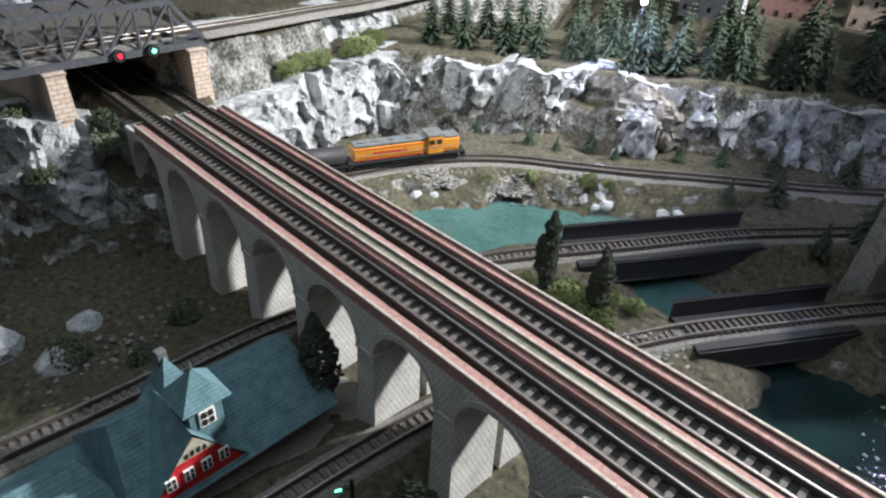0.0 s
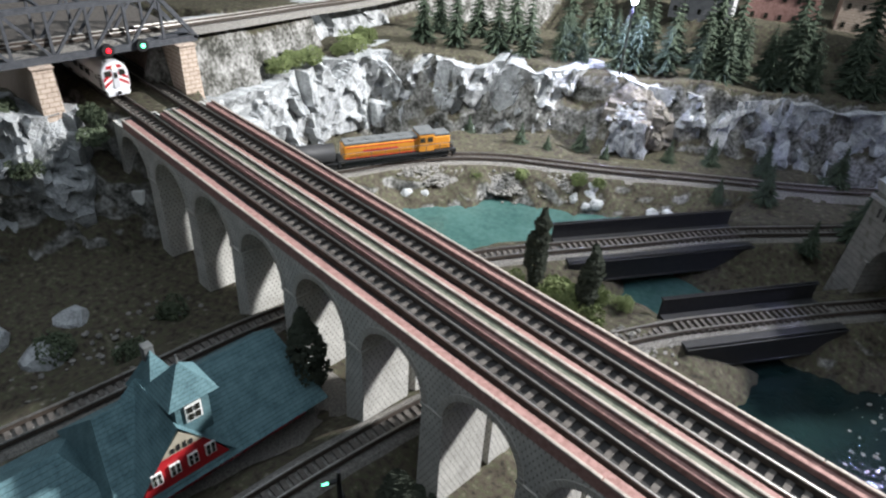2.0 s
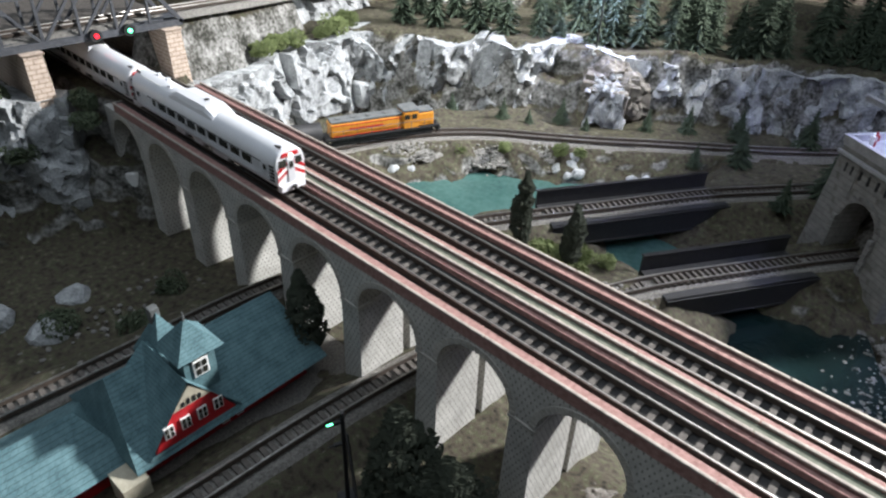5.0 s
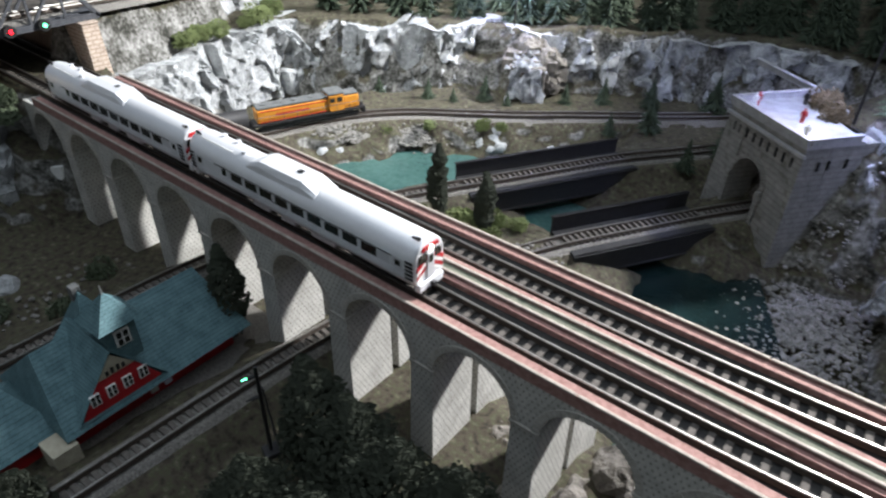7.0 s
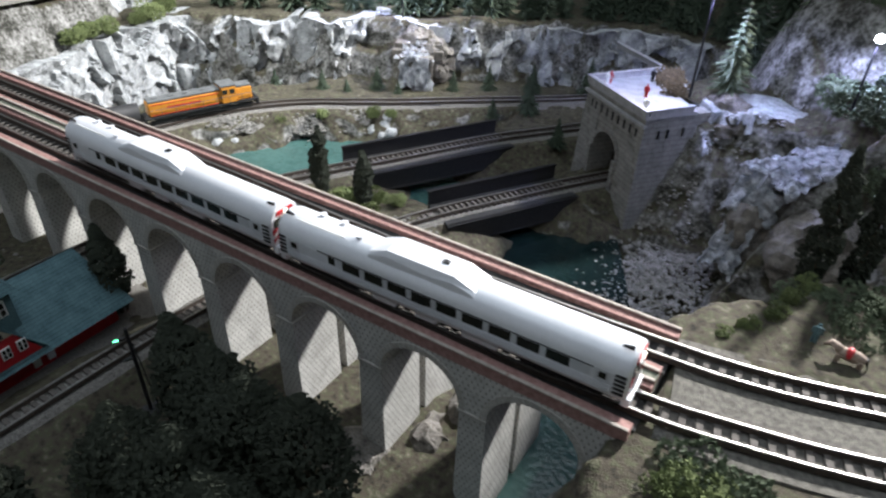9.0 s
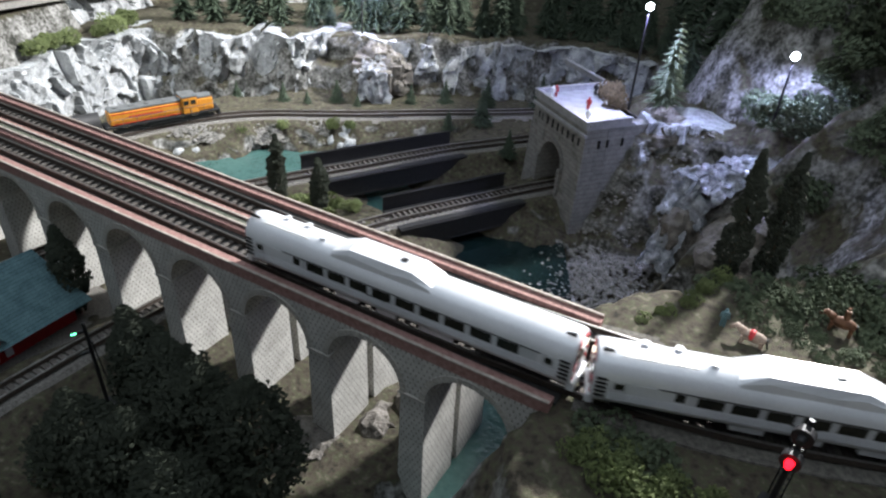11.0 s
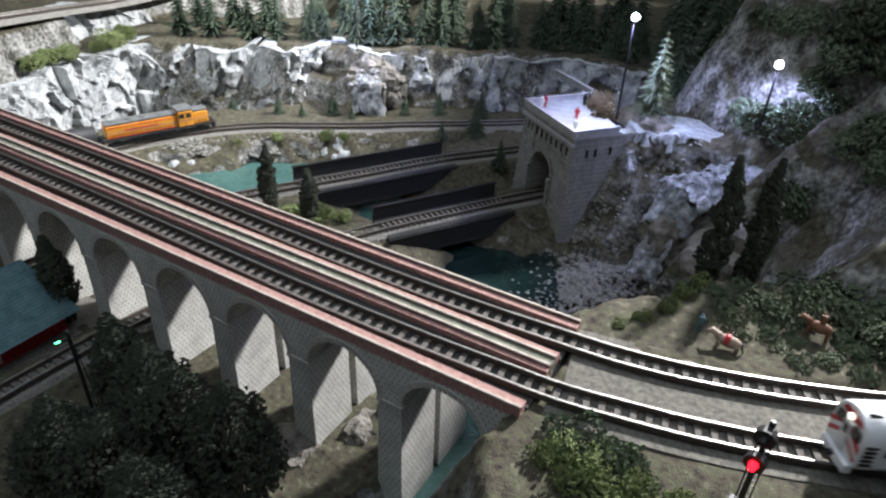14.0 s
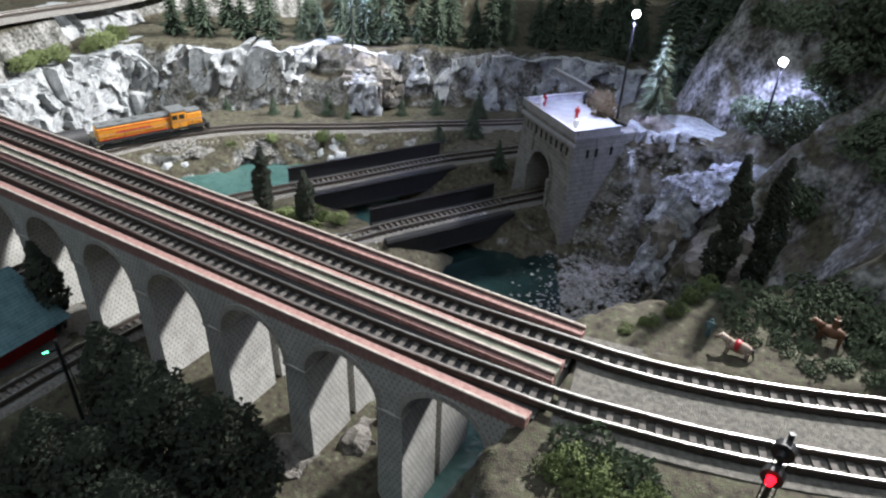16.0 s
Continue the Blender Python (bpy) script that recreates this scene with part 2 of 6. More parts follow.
def mesh_object(name, bm, material, smooth=False):
    me = bpy.data.meshes.new(name)
    bm.normal_update()
    bm.to_mesh(me)
    bm.free()
    if smooth:
        for p in me.polygons:
            p.use_smooth = True
    for m in material if isinstance(material, (list, tuple)) else [material]:
        me.materials.append(m)
    return new(name, me)


def thing(name, label, category, group="", kind="", at=None):
    ob = new(name)
    ob.empty_display_size = 0.01
    tagged(ob, label, category, group, kind)
    if at is not None:
        ob.matrix_basis = at
    return ob


def part(name, bm, material, parent, label="", smooth=False):
    ob = mesh_object(name, bm, material, smooth)
    ob.parent = parent
    if label:
        tagged(ob, label)
    return ob


def share(name, src, parent, m):
    """A further piece on the mesh of src."""
    ob = new(name, src.data)
    ob.parent = parent
    ob.matrix_basis = m
    return ob


def box(bm, x0, x1, y0, y1, z0, z1, bevel=0.0, mi=0):
    vs = [bm.verts.new((x, y, z)) for x in (x0, x1) for y in (y0, y1) for z in (z0, z1)]
    fs = []
    for q in ((0, 1, 3, 2), (4, 6, 7, 5), (0, 4, 5, 1), (2, 3, 7, 6), (0, 2, 6, 4), (1, 5, 7, 3)):
        f = bm.faces.new([vs[i] for i in q])
        f.material_index = mi
        fs.append(f)
    if bevel:
        bmesh.ops.bevel(bm, geom=list({e for f in fs for e in f.edges}), offset=bevel, segments=2, affect="EDGES", profile=0.5)
    return vs


def prism(bm, profile, a, b, axis="y", mi=0):
    """Extrude a polygon of (u, v) between a and b along an axis."""
    def put(u, v, w):
        return {"y": (u, w, v), "x": (w, u, v), "z": (u, v, w)}[axis]
    r0 = [bm.verts.new(put(u, v, a)) for u, v in profile]
    r1 = [bm.verts.new(put(u, v, b)) for u, v in profile]
    n = len(profile)
    for i in range(n):
        bm.faces.new((r0[i], r0[(i + 1) % n], r1[(i + 1) % n], r1[i])).material_index = mi
    bm.faces.new(r0).material_index = mi
    bm.faces.new(r1[::-1]).material_index = mi
    return r0, r1


def finish(bm):
    bmesh.ops.recalc_face_normals(bm, faces=bm.faces)
    return bm


def cyl(bm, p, q, r, r2=None, n=8, cap=True):
    p, q = Vector(p), Vector(q)
    r2 = r if r2 is None else r2
    d = (q - p).normalized()
    u = d.orthogonal().normalized()
    v = d.cross(u)
    ra = [bm.verts.new(p + (u * math.cos(k * 2 * math.pi / n) + v * math.sin(k * 2 * math.pi / n)) * r) for k in range(n)]
    rb = [bm.verts.new(q + (u * math.cos(k * 2 * math.pi / n) + v * math.sin(k * 2 * math.pi / n)) * r2) for k in range(n)]
    for k in range(n):
        bm.faces.new((ra[k], ra[(k + 1) % n], rb[(k + 1) % n], rb[k]))
    if cap:
        bm.faces.new(ra[::-1])
        bm.faces.new(rb)


def bar(bm, p, q, w, h=None):
    """A square bar from p to q."""
    p, q = Vector(p), Vector(q)
    h = h or w
    d = (q - p).normalized()
    side = d.cross(Vector((0, 0, 1)))
    side = side.normalized() if side.length > 1e-4 else Vector((1, 0, 0))
    up = side.cross(d)
    ring = [(side * a * w + up * b * h) / 2 for a, b in ((-1, -1), (1, -1), (1, 1), (-1, 1))]
    ra, rb = [bm.verts.new(p + o) for o in ring], [bm.verts.new(q + o) for o in ring]
    for k in range(4):
        bm.faces.new((ra[k], ra[(k + 1) % 4], rb[(k + 1) % 4], rb[k]))
    bm.faces.new(ra[::-1])
    bm.faces.new(rb)


def smooth_path(pts, step=0.004):
    """A smooth line through the points, in even steps."""
    P = [Vector(p) for p in pts]
    d = [max(1e-6, (b - a).length) for a, b in zip(P, P[1:])]
    m = [(P[1] - P[0]) / d[0]]
    for i in range(1, len(P) - 1):
        m.append(((P[i] - P[i - 1]) / d[i - 1] * d[i] + (P[i + 1] - P[i]) / d[i] * d[i - 1]) / (d[i] + d[i - 1]))
    m.append((P[-1] - P[-2]) / d[-1])
    out = []
    for i in range(len(P) - 1):
        n = max(2, int(d[i] / step))
        for k in range(n):
            t = k / n
            out.append(P[i] * (2 * t ** 3 - 3 * t * t + 1) + m[i] * d[i] * (t ** 3 - 2 * t * t + t) + P[i + 1] * (3 * t * t - 2 * t ** 3) + m[i + 1] * d[i] * (t ** 3 - t * t))
    out.append(P[-1].copy())
    return out


def sweep(bm, path, profile, mi=0):
    """Sweep a closed (side, up) profile along a path of points; side is to the left."""
    rings = []
    for i, p in enumerate(path):
        d = (path[min(i + 1, len(path) - 1)] - path[max(i - 1, 0)])
        d.z = 0
        d.normalize()
        s = Vector((-d.y, d.x, 0))
        rings.append([bm.verts.new(p + s * a + Vector((0, 0, b))) for a, b in profile])
    n = len(profile)
    for r0, r1 in zip(rings, rings[1:]):
        for k in range(n):
            bm.faces.new((r0[k], r0[(k + 1) % n], r1[(k + 1) % n], r1[k])).material_index = mi
    bm.faces.new(rings[0][::-1]).material_index = mi
    bm.faces.new(rings[-1]).material_index = mi


def lumps(bm, spots, size, squash=0.8, seed=0):
    """Many small uneven clumps (foam foliage)."""
    rnd = random.Random(seed)
    for c in spots:
        s = size * rnd.uniform(0.6, 1.35)
        v = []
        for d in ((1, 1, 1), (1, -1, -1), (-1, 1, -1), (-1, -1, 1), (0, 0, 1.5), (0, 0, -1.4)):
            j = Vector((d[0] + rnd.uniform(-.5, .5), d[1] + rnd.uniform(-.5, .5), (d[2] + rnd.uniform(-.5, .5)) * squash)) * s * 0.6
            v.append(bm.verts.new(Vector(c) + j))
        for q in ((0, 4, 2), (0, 3, 4), (2, 4, 3), (0, 2, 5), (0, 1, 3), (0, 5, 1), (1, 5, 3), (2, 3, 5)):
            bm.faces.new([v[i] for i in q])

# ---- the room ----
bm = bmesh.new()
box(bm, -3.0, 3.0, -2.6, 3.2, -0.92, -0.90)
tagged(mesh_object("floor", bm, M["wall"]), "plain dark floor of the layout room", "floor", kind="structure")
bm = bmesh.new()
box(bm, -3.0, 3.0, -2.6, 3.2, 1.60, 1.62)
tagged(mesh_object("ceiling", bm, M["wall"]), "plain dark ceiling of the layout room", "ceiling", kind="structure")
for nm, b in (("wall_north", (-3.0, 3.0, 3.2, 3.3)), ("wall_south", (-3.0, 3.0, -2.7, -2.6)), ("wall_west", (-3.1, -3.0, -2.6, 3.2)), ("wall_east", (3.0, 3.1, -2.6, 3.2))):
    bm = bmesh.new()
    box(bm, *b, -0.9, 1.6)
    tagged(mesh_object(nm, bm, M["wall"]), "plain dark wall of the layout room", "wall", kind="structure")

# ---- lines of the place ----
DECK = 0.130                       # top of the parapets
RAIL = 0.1290                      # top of the rails on the viaduct
BAY, CROWN0, BAYS = 0.0533, -0.0341, 10
LEFT_END = -0.5230
NEAR_Y, FAR_Y = 0.0158, 0.0498
NEAR_TRACK = [(-1.30, 0.0158), (-0.60, 0.0158), (-0.30, 0.0158), (-0.02, 0.0160), (0.012, 0.0182), (0.032, 0.0220), (0.052, 0.0262), (0.090, 0.0375), (0.121, 0.0490), (0.18, 0.079), (0.26, 0.135), (0.33, 0.21), (0.38, 0.30), (0.40, 0.40), (0.40, 0.55)]
FAR_TRACK = [(-1.30, 0.0498), (-0.60, 0.0498), (-0.30, 0.0498), (-0.01, 0.0502), (0.022, 0.0530), (0.045, 0.0575), (0.066, 0.0635), (0.105, 0.0780), (0.15, 0.099), (0.22, 0.148), (0.285, 0.215), (0.33, 0.29), (0.35, 0.38), (0.35, 0.55)]
BACK_TRACK = [(-0.545, 0.02), (-0.527, 0.09), (-0.501, 0.151), (-0.482, 0.21), (-0.460, 0.252), (-0.430, 0.288), (-0.391, 0.318), (-0.350, 0.349), (-0.313, 0.381), (-0.275, 0.413), (-0.222, 0.457), (-0.15, 0.53)]
UP_TRACK = [(-0.372, -0.36), (-0.366, -0.20), (-0.363, -0.10), (-0.362, 0.0), (-0.352, 0.07), (-0.328, 0.148), (-0.300, 0.199), (-0.277, 0.237), (-0.225, 0.326), (-0.190, 0.372), (-0.165, 0.405), (-0.12, 0.46)]
LOW_TRACK = [(-0.268, -0.34), (-0.262, -0.20), (-0.260, -0.10), (-0.258, -0.03), (-0.252, 0.03), (-0.240, 0.085), (-0.219, 0.143), (-0.200, 0.184), (-0.167, 0.240), (-0.138, 0.287), (-0.120, 0.314), (-0.085, 0.37)]
TOP_TRACK = [(-0.5846, -0.3635, 0.1701), (-0.5846, -0.1055, 0.1701), (-0.5846, 0.0579, 0.1701), (-0.6076, 0.1301, 0.1638), (-0.6391, 0.2210, 0.1559), (-0.6680, 0.3000, 0.1480), (-0.6900, 0.4500, 0.1480), (-0.7200, 0.7000, 0.1480)]
SPAN_UP = ((-0.298, 0.203), (-0.222, 0.331))
SPAN_LOW = ((-0.199, 0.186), (-0.140, 0.284))
STREAM = [(0.03, 0.215), (-0.03, 0.205), (-0.07, 0.17), (-0.06, 0.10), (-0.036, 0.04), (-0.045, 0.0), (-0.07, -0.07), (-0.06, -0.2), (-0.06, -0.5)]
CLIFF = [(-0.545, 0.075), (-0.566, 0.125), (-0.580, 0.19), (-0.590, 0.25), (-0.578, 0.305), (-0.535, 0.325), (-0.490, 0.352), (-0.450, 0.378), (-0.405, 0.412), (-0.365, 0.432), (-0.34, 0.452), (-0.30, 0.475), (-0.255, 0.50), (-0.205, 0.532), (-0.16, 0.55), (-0.11, 0.54)]
WATER = 0.029


def seg_dist(X, Y, pts):
    d = np.full(X.shape, 9.0)
    for (ax, ay), (bx, by) in zip(pts, pts[1:]):
        vx, vy = bx - ax, by - ay
        t = np.clip(((X - ax) * vx + (Y - ay) * vy) / (vx * vx + vy * vy + 1e-12), 0, 1)
        d = np.minimum(d, np.hypot(X - ax - t * vx, Y - ay - t * vy))
    return d


# flat-topped mounds: line, half width, height, slope
MOUNDS = [
    ([(-0.8, -0.34), (-0.05, -0.34)], 0.385, 0.042, 0.5),
    (BACK_TRACK, 0.012, 0.0525, 0.85),
    ([(-0.62, 0.16), (-0.62, 0.30)], 0.012, 0.05, 1.0),
    ([(-0.5, 0.24), (-0.45, 0.33), (-0.36, 0.40), (-0.25, 0.48)], 0.03, 0.052, 0.8),
    (UP_TRACK[:7], 0.012, 0.0555, 0.6),
    ([(-0.218, 0.338)] + UP_TRACK[9:], 0.018, 0.0555, 0.6),
    ([(-0.20, 0.40), (-0.15, 0.44)], 0.035, 0.054, 0.7),
    (LOW_TRACK[:8], 0.012, 0.0535, 0.6),
    ([(-0.238, 0.155), (-0.225, 0.172)], 0.016, 0.057, 0.7),
    ([(-0.137, 0.292), (-0.12, 0.315)], 0.02, 0.0535, 0.9),
    ([(0.040, -0.004), (0.046, 0.032), (0.040, 0.064), (0.05, 0.03), (0.12, 0.06), (0.25, 0.16), (0.38, 0.35), (0.38, 0.55)], 0.048, 0.1245, 1.7),
    ([(-0.552, -0.010), (-0.530, -0.016)], 0.012, 0.058, 1.0),
    ([(0.06, 0.10), (0.12, 0.13), (0.2, 0.2)], 0.03, 0.127, 1.4),
    ([(0.034, 0.078), (0.050, 0.112), (0.060, 0.148), (0.062, 0.18)], 0.015, 0.1262, 2.6),
    ([(-0.045, 0.372), (0.03, 0.362)], 0.030, 0.126, 2.2),
    ([(0.16, -0.3), (0.16, 0.0)], 0.07, 0.10, 1.0),
    ([(-1.4, 0.040), (-0.575, 0.040)], 0.036, 0.1245, 1.7),
    ([(-1.4, -0.12), (-0.64, -0.07), (-0.600, -0.045)], 0.026, 0.127, 1.9),
    ([(-0.90, -0.26), (-0.72, -0.20)], 0.08, 0.14, 1.5),
    ([(-0.79, 0.22), (-0.80, 0.8)], 0.098, 0.1415, 3.0),
    ([(-0.70, 0.19), (-0.69, 0.33), (-0.52, 0.44), (-0.38, 0.53), (-0.24, 0.63), (-0.10, 0.65), (0.0, 0.60)], 0.076, 0.1125, 3.0),
    ([(-0.597, 0.070), (-0.616, 0.130)], 0.012, 0.1566, 3.2),
    ([(-0.616, 0.130), (-0.647, 0.221)], 0.012, 0.1487, 3.2),
    ([(-0.55, 0.95), (0.3, 0.95)], 0.24, 0.125, 0.8),
    ([(-0.06, 0.37), (-0.04, 0.43), (0.0, 0.5)], 0.04, 0.118, 2.0),
    ([(0.066, 0.62), (0.066, 0.52), (0.062, 0.46), (0.14, 0.465), (0.32, 0.5)], 0.014, 0.374, 2.6),
    # next two: added ridges, peaks out of view, blocking room_lamp from the right cliff
    ([(0.05, 0.66), (0.03, 0.74), (0.0, 0.80)], 0.02, 0.50, 3.0),
    ([(0.10, 0.603), (0.10, 0.66)], 0.010, 0.435, 4.0),
    ([(0.135, 0.25), (0.172, 0.292)], 0.010, 0.328, 2.25),
    ([(0.06, 0.36), (0.15, 0.34)], 0.03, 0.145, 1.5),
]


def height(X, Y):
    H = np.full(X.shape, 0.018)
    for pts, hw, top, slope in MOUNDS:
        H = np.maximum(H, top - slope * np.maximum(0, seg_dist(X, Y, pts) - hw))
    river = seg_dist(X, Y, STREAM)
    H = np.where(Y < 0.30, np.minimum(H, np.where(Y > 0.11, 0.036, 0.020) + np.maximum(0, river - 0.016) * np.where(Y > 0.11, 1.6, 4.5)), H)
    return H


def ground_z(x, y):
    return float(height(np.array([x]), np.array([y]))[0])


def make_ground():
    xs = np.concatenate([np.linspace(-1.45, -0.72, 80), np.linspace(-0.72, 0.22, 330)[1:], np.linspace(0.22, 0.75, 60)[1:]])
    ys = np.concatenate([np.linspace(-0.75, -0.22, 60), np.linspace(-0.22, 0.62, 300)[1:], np.linspace(0.62, 1.30, 70)[1:]])
    X, Y = np.meshgrid(xs, ys)
    Z = height(X, Y)
    gx, gy = np.gradient(Z, axis=1), np.gradient(Z, axis=0)
    steep = np.clip((np.hypot(gx, gy) - 0.0008) / 0.002, 0, 1)
    tracks = np.minimum.reduce([seg_dist(X, Y, p) for p in (NEAR_TRACK, FAR_TRACK, BACK_TRACK, UP_TRACK, LOW_TRACK, [p[:2] for p in TOP_TRACK])])
    calm = np.clip((tracks - 0.010) / 0.012, 0, 1)
    verts = []
    for i in range(len(ys)):
        for j in range(len(xs)):
            x, y, z = X[i, j], Y[i, j], Z[i, j]
            p = Vector((x, y, z))
            s = steep[i, j]
            n = noise.fractal(p * 22, 1.0, 2.0, 4) * (0.0035 + 0.006 * s)
            r = (noise.ridged_multi_fractal(p * 38, 0.9, 2.1, 4, 1.0, 2.0) - 1.1) * 0.006 * s
            k = calm[i, j]
            verts.append((x + r * 0.7 * k, y - r * 0.9 * k, z + (n + r * 0.6) * k))
    nx = len(xs)
    faces = [(i * nx + j, i * nx + j + 1, (i + 1) * nx + j + 1, (i + 1) * nx + j) for i in range(len(ys) - 1) for j in range(nx - 1)]
    me = bpy.data.meshes.new("ground")
    me.from_pydata(verts, [], faces)
    for p in me.polygons:
        p.use_smooth = True
    me.materials.append(M["ground"])
    tagged(new("ground", me), "sculpted layout ground of earth, grass scatter and grey rock", "ground", kind="structure")


make_ground()
bm = bmesh.new()
box(bm, -1.44, 0.74, -0.74, 1.29, -0.04, 0.004)
tagged(mesh_object("table_top", bm, M["bark"]), "wooden table top under the layout", "table top", kind="structure")

# water sheets
bm = bmesh.new()
prism(bm, [(-0.50, 0.10), (-0.21, 0.10), (-0.19, 0.22), (-0.19, 0.40), (-0.36, 0.42), (-0.50, 0.26)], 0.020, WATER, "z")
tagged(mesh_object("water", finish(bm), M["pond"]), "still blue-green pond water between rocky banks", "water", kind="structure")
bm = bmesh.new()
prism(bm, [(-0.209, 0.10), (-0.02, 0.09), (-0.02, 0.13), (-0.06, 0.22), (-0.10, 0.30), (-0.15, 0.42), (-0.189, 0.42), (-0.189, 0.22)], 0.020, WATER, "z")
tagged(mesh_object("water", finish(bm), M["shadedpool"]), "dark river pool below the girder bridges, shade mixed into its colour", "water", kind="structure")
bm = bmesh.new()
prism(bm, [(-0.12, -0.5), (-0.01, -0.5), (-0.01, 0.088), (-0.10, 0.088)], 0.018, 0.0275, "z")
tagged(mesh_object("water", finish(bm), M["pond"]), "narrow blue-green stream running under the arches", "water", kind="structure")


# ---- rock faces ----
def rock_face(name, line, z0, z1, rough, seed, label, lean=0.25, step=0.0022, material="rock", rows=34):
    """A cast rock wall along a line: broken into blocks and ledges, leaning back with height."""
    path = smooth_path([(x, y, 0) for x, y in line], step)
    verts, faces = [], []
    off = Vector((seed * 3.7, seed * 1.3, 0))
    nrow = rows
    for i, p in enumerate(path):
        d = path[min(i + 1, len(path) - 1)] - path[max(i - 1, 0)]
        d.normalize()
        out = Vector((d.y, -d.x, 0))
        e = min(1.0, i / 12, (len(path) - 1 - i) / 12)
        top = z1 + 0.006 * noise.noise(Vector((p.x, p.y, 0)) * 25 + off)
        for k in range(nrow + 1):
            t = k / nrow
            z = z0 + (top - z0) * t
            q = Vector((p.x, p.y, z))
            qq = Vector((q.x * 1.0, q.y * 1.0, q.z * 0.62)) + off
            w = qq + Vector((noise.noise(qq * 40), noise.noise(qq * 40 + Vector((5, 2, 1))), 0)) * 0.010
            f1, f2 = noise.voronoi(w * 38), noise.voronoi(w * 95 + off)
            c1, c2 = f1[1][0], f2[1][0]
            g1 = Vector((noise.noise(c1 * 5.3 + off), noise.noise(c1 * 4.1 - off), noise.noise(c1 * 6.7))) * 4.2
            g2 = Vector((noise.noise(c2 * 5.3), noise.noise(c2 * 4.1 + off), noise.noise(c2 * 3.7))) * 5.0
            blocks = 0.9 * noise.noise(c1 * 3.1 + off) + g1.dot(w * 38 - c1) + 0.30 * (noise.noise(c2 * 2.3) + g2.dot(w * 95 + off - c2))
            big = 1.5 * noise.noise(Vector((q.x, q.y, q.z * 0.35)) * 17 + off)
            disp = rough * (0.72 * blocks + 0.8 * big + 0.06 * noise.fractal(q * 150 + off, 0.8, 2.1, 3))
            pos = q + out * (disp * e + 0.004 - lean * (z - z0)) + Vector((0, 0, 0.3 * rough * noise.noise(w * 60)))
            if k == nrow:
                pos = Vector((q.x, q.y, pos.z - 0.003)) - out * (lean * (z - z0) + 0.040)
            verts.append(pos)
    n = nrow + 1
    for i in range(len(path) - 1):
        for k in range(nrow):
            faces.append((i * n + k, (i + 1) * n + k, (i + 1) * n + k + 1, i * n + k + 1))
    me = bpy.data.meshes.new(name)
    me.from_pydata(verts, [], faces)
    me.materials.append(M[material])
    return tagged(new(name, me), label, "rock face", kind="structure")


rock_face("rock_wall_1", CLIFF[:7], 0.038, 0.113, 0.0105, 1, "tall grey cast rock cliff beside the pond track", 0.16)
rock_face("rock_wall_2", CLIFF[6:10], 0.038, 0.114, 0.0125, 2, "grey cast rock cliff with jutting blocks", 0.16)
rock_face("rock_wall_3", CLIFF[9:], 0.038, 0.110, 0.010, 3, "shaded blue-grey rock cliff behind the waterfall", 0.2)
rock_face("rock_wall_4", [(-0.640, 0.098), (-0.648, 0.15), (-0.655, 0.22), (-0.665, 0.30), (-0.68, 0.36), (-0.71, 0.43)], 0.105, 0.143, 0.006, 4, "pale mottled rock wall below the upper track", 0.5, rows=22)
rock_face("rock_wall_5", [(-0.650, -0.17), (-0.600, -0.125), (-0.565, -0.085), (-0.549, -0.050), (-0.550, -0.024), (-0.562, -0.008)], 0.05, 0.134, 0.009, 5, "grey rock slope with grass tufts beside the bridge abutment", 0.14)
rock_face("rock_wall_6", [(-0.66, -0.20), (-0.60, -0.14), (-0.555, -0.085), (-0.540, -0.04), (-0.545, -0.006)], 0.03, 0.100, 0.011, 6, "broken grey rock at the foot of the slope", 0.40)
rock_face("rock_wall_7", [(-0.074, 0.330), (-0.056, 0.318), (-0.03, 0.316), (-0.005, 0.320), (0.02, 0.316), (0.04, 0.330)], 0.028, 0.129, 0.008, 7, "shaded grey rock wall between the tunnel and the cascade", 0.22)


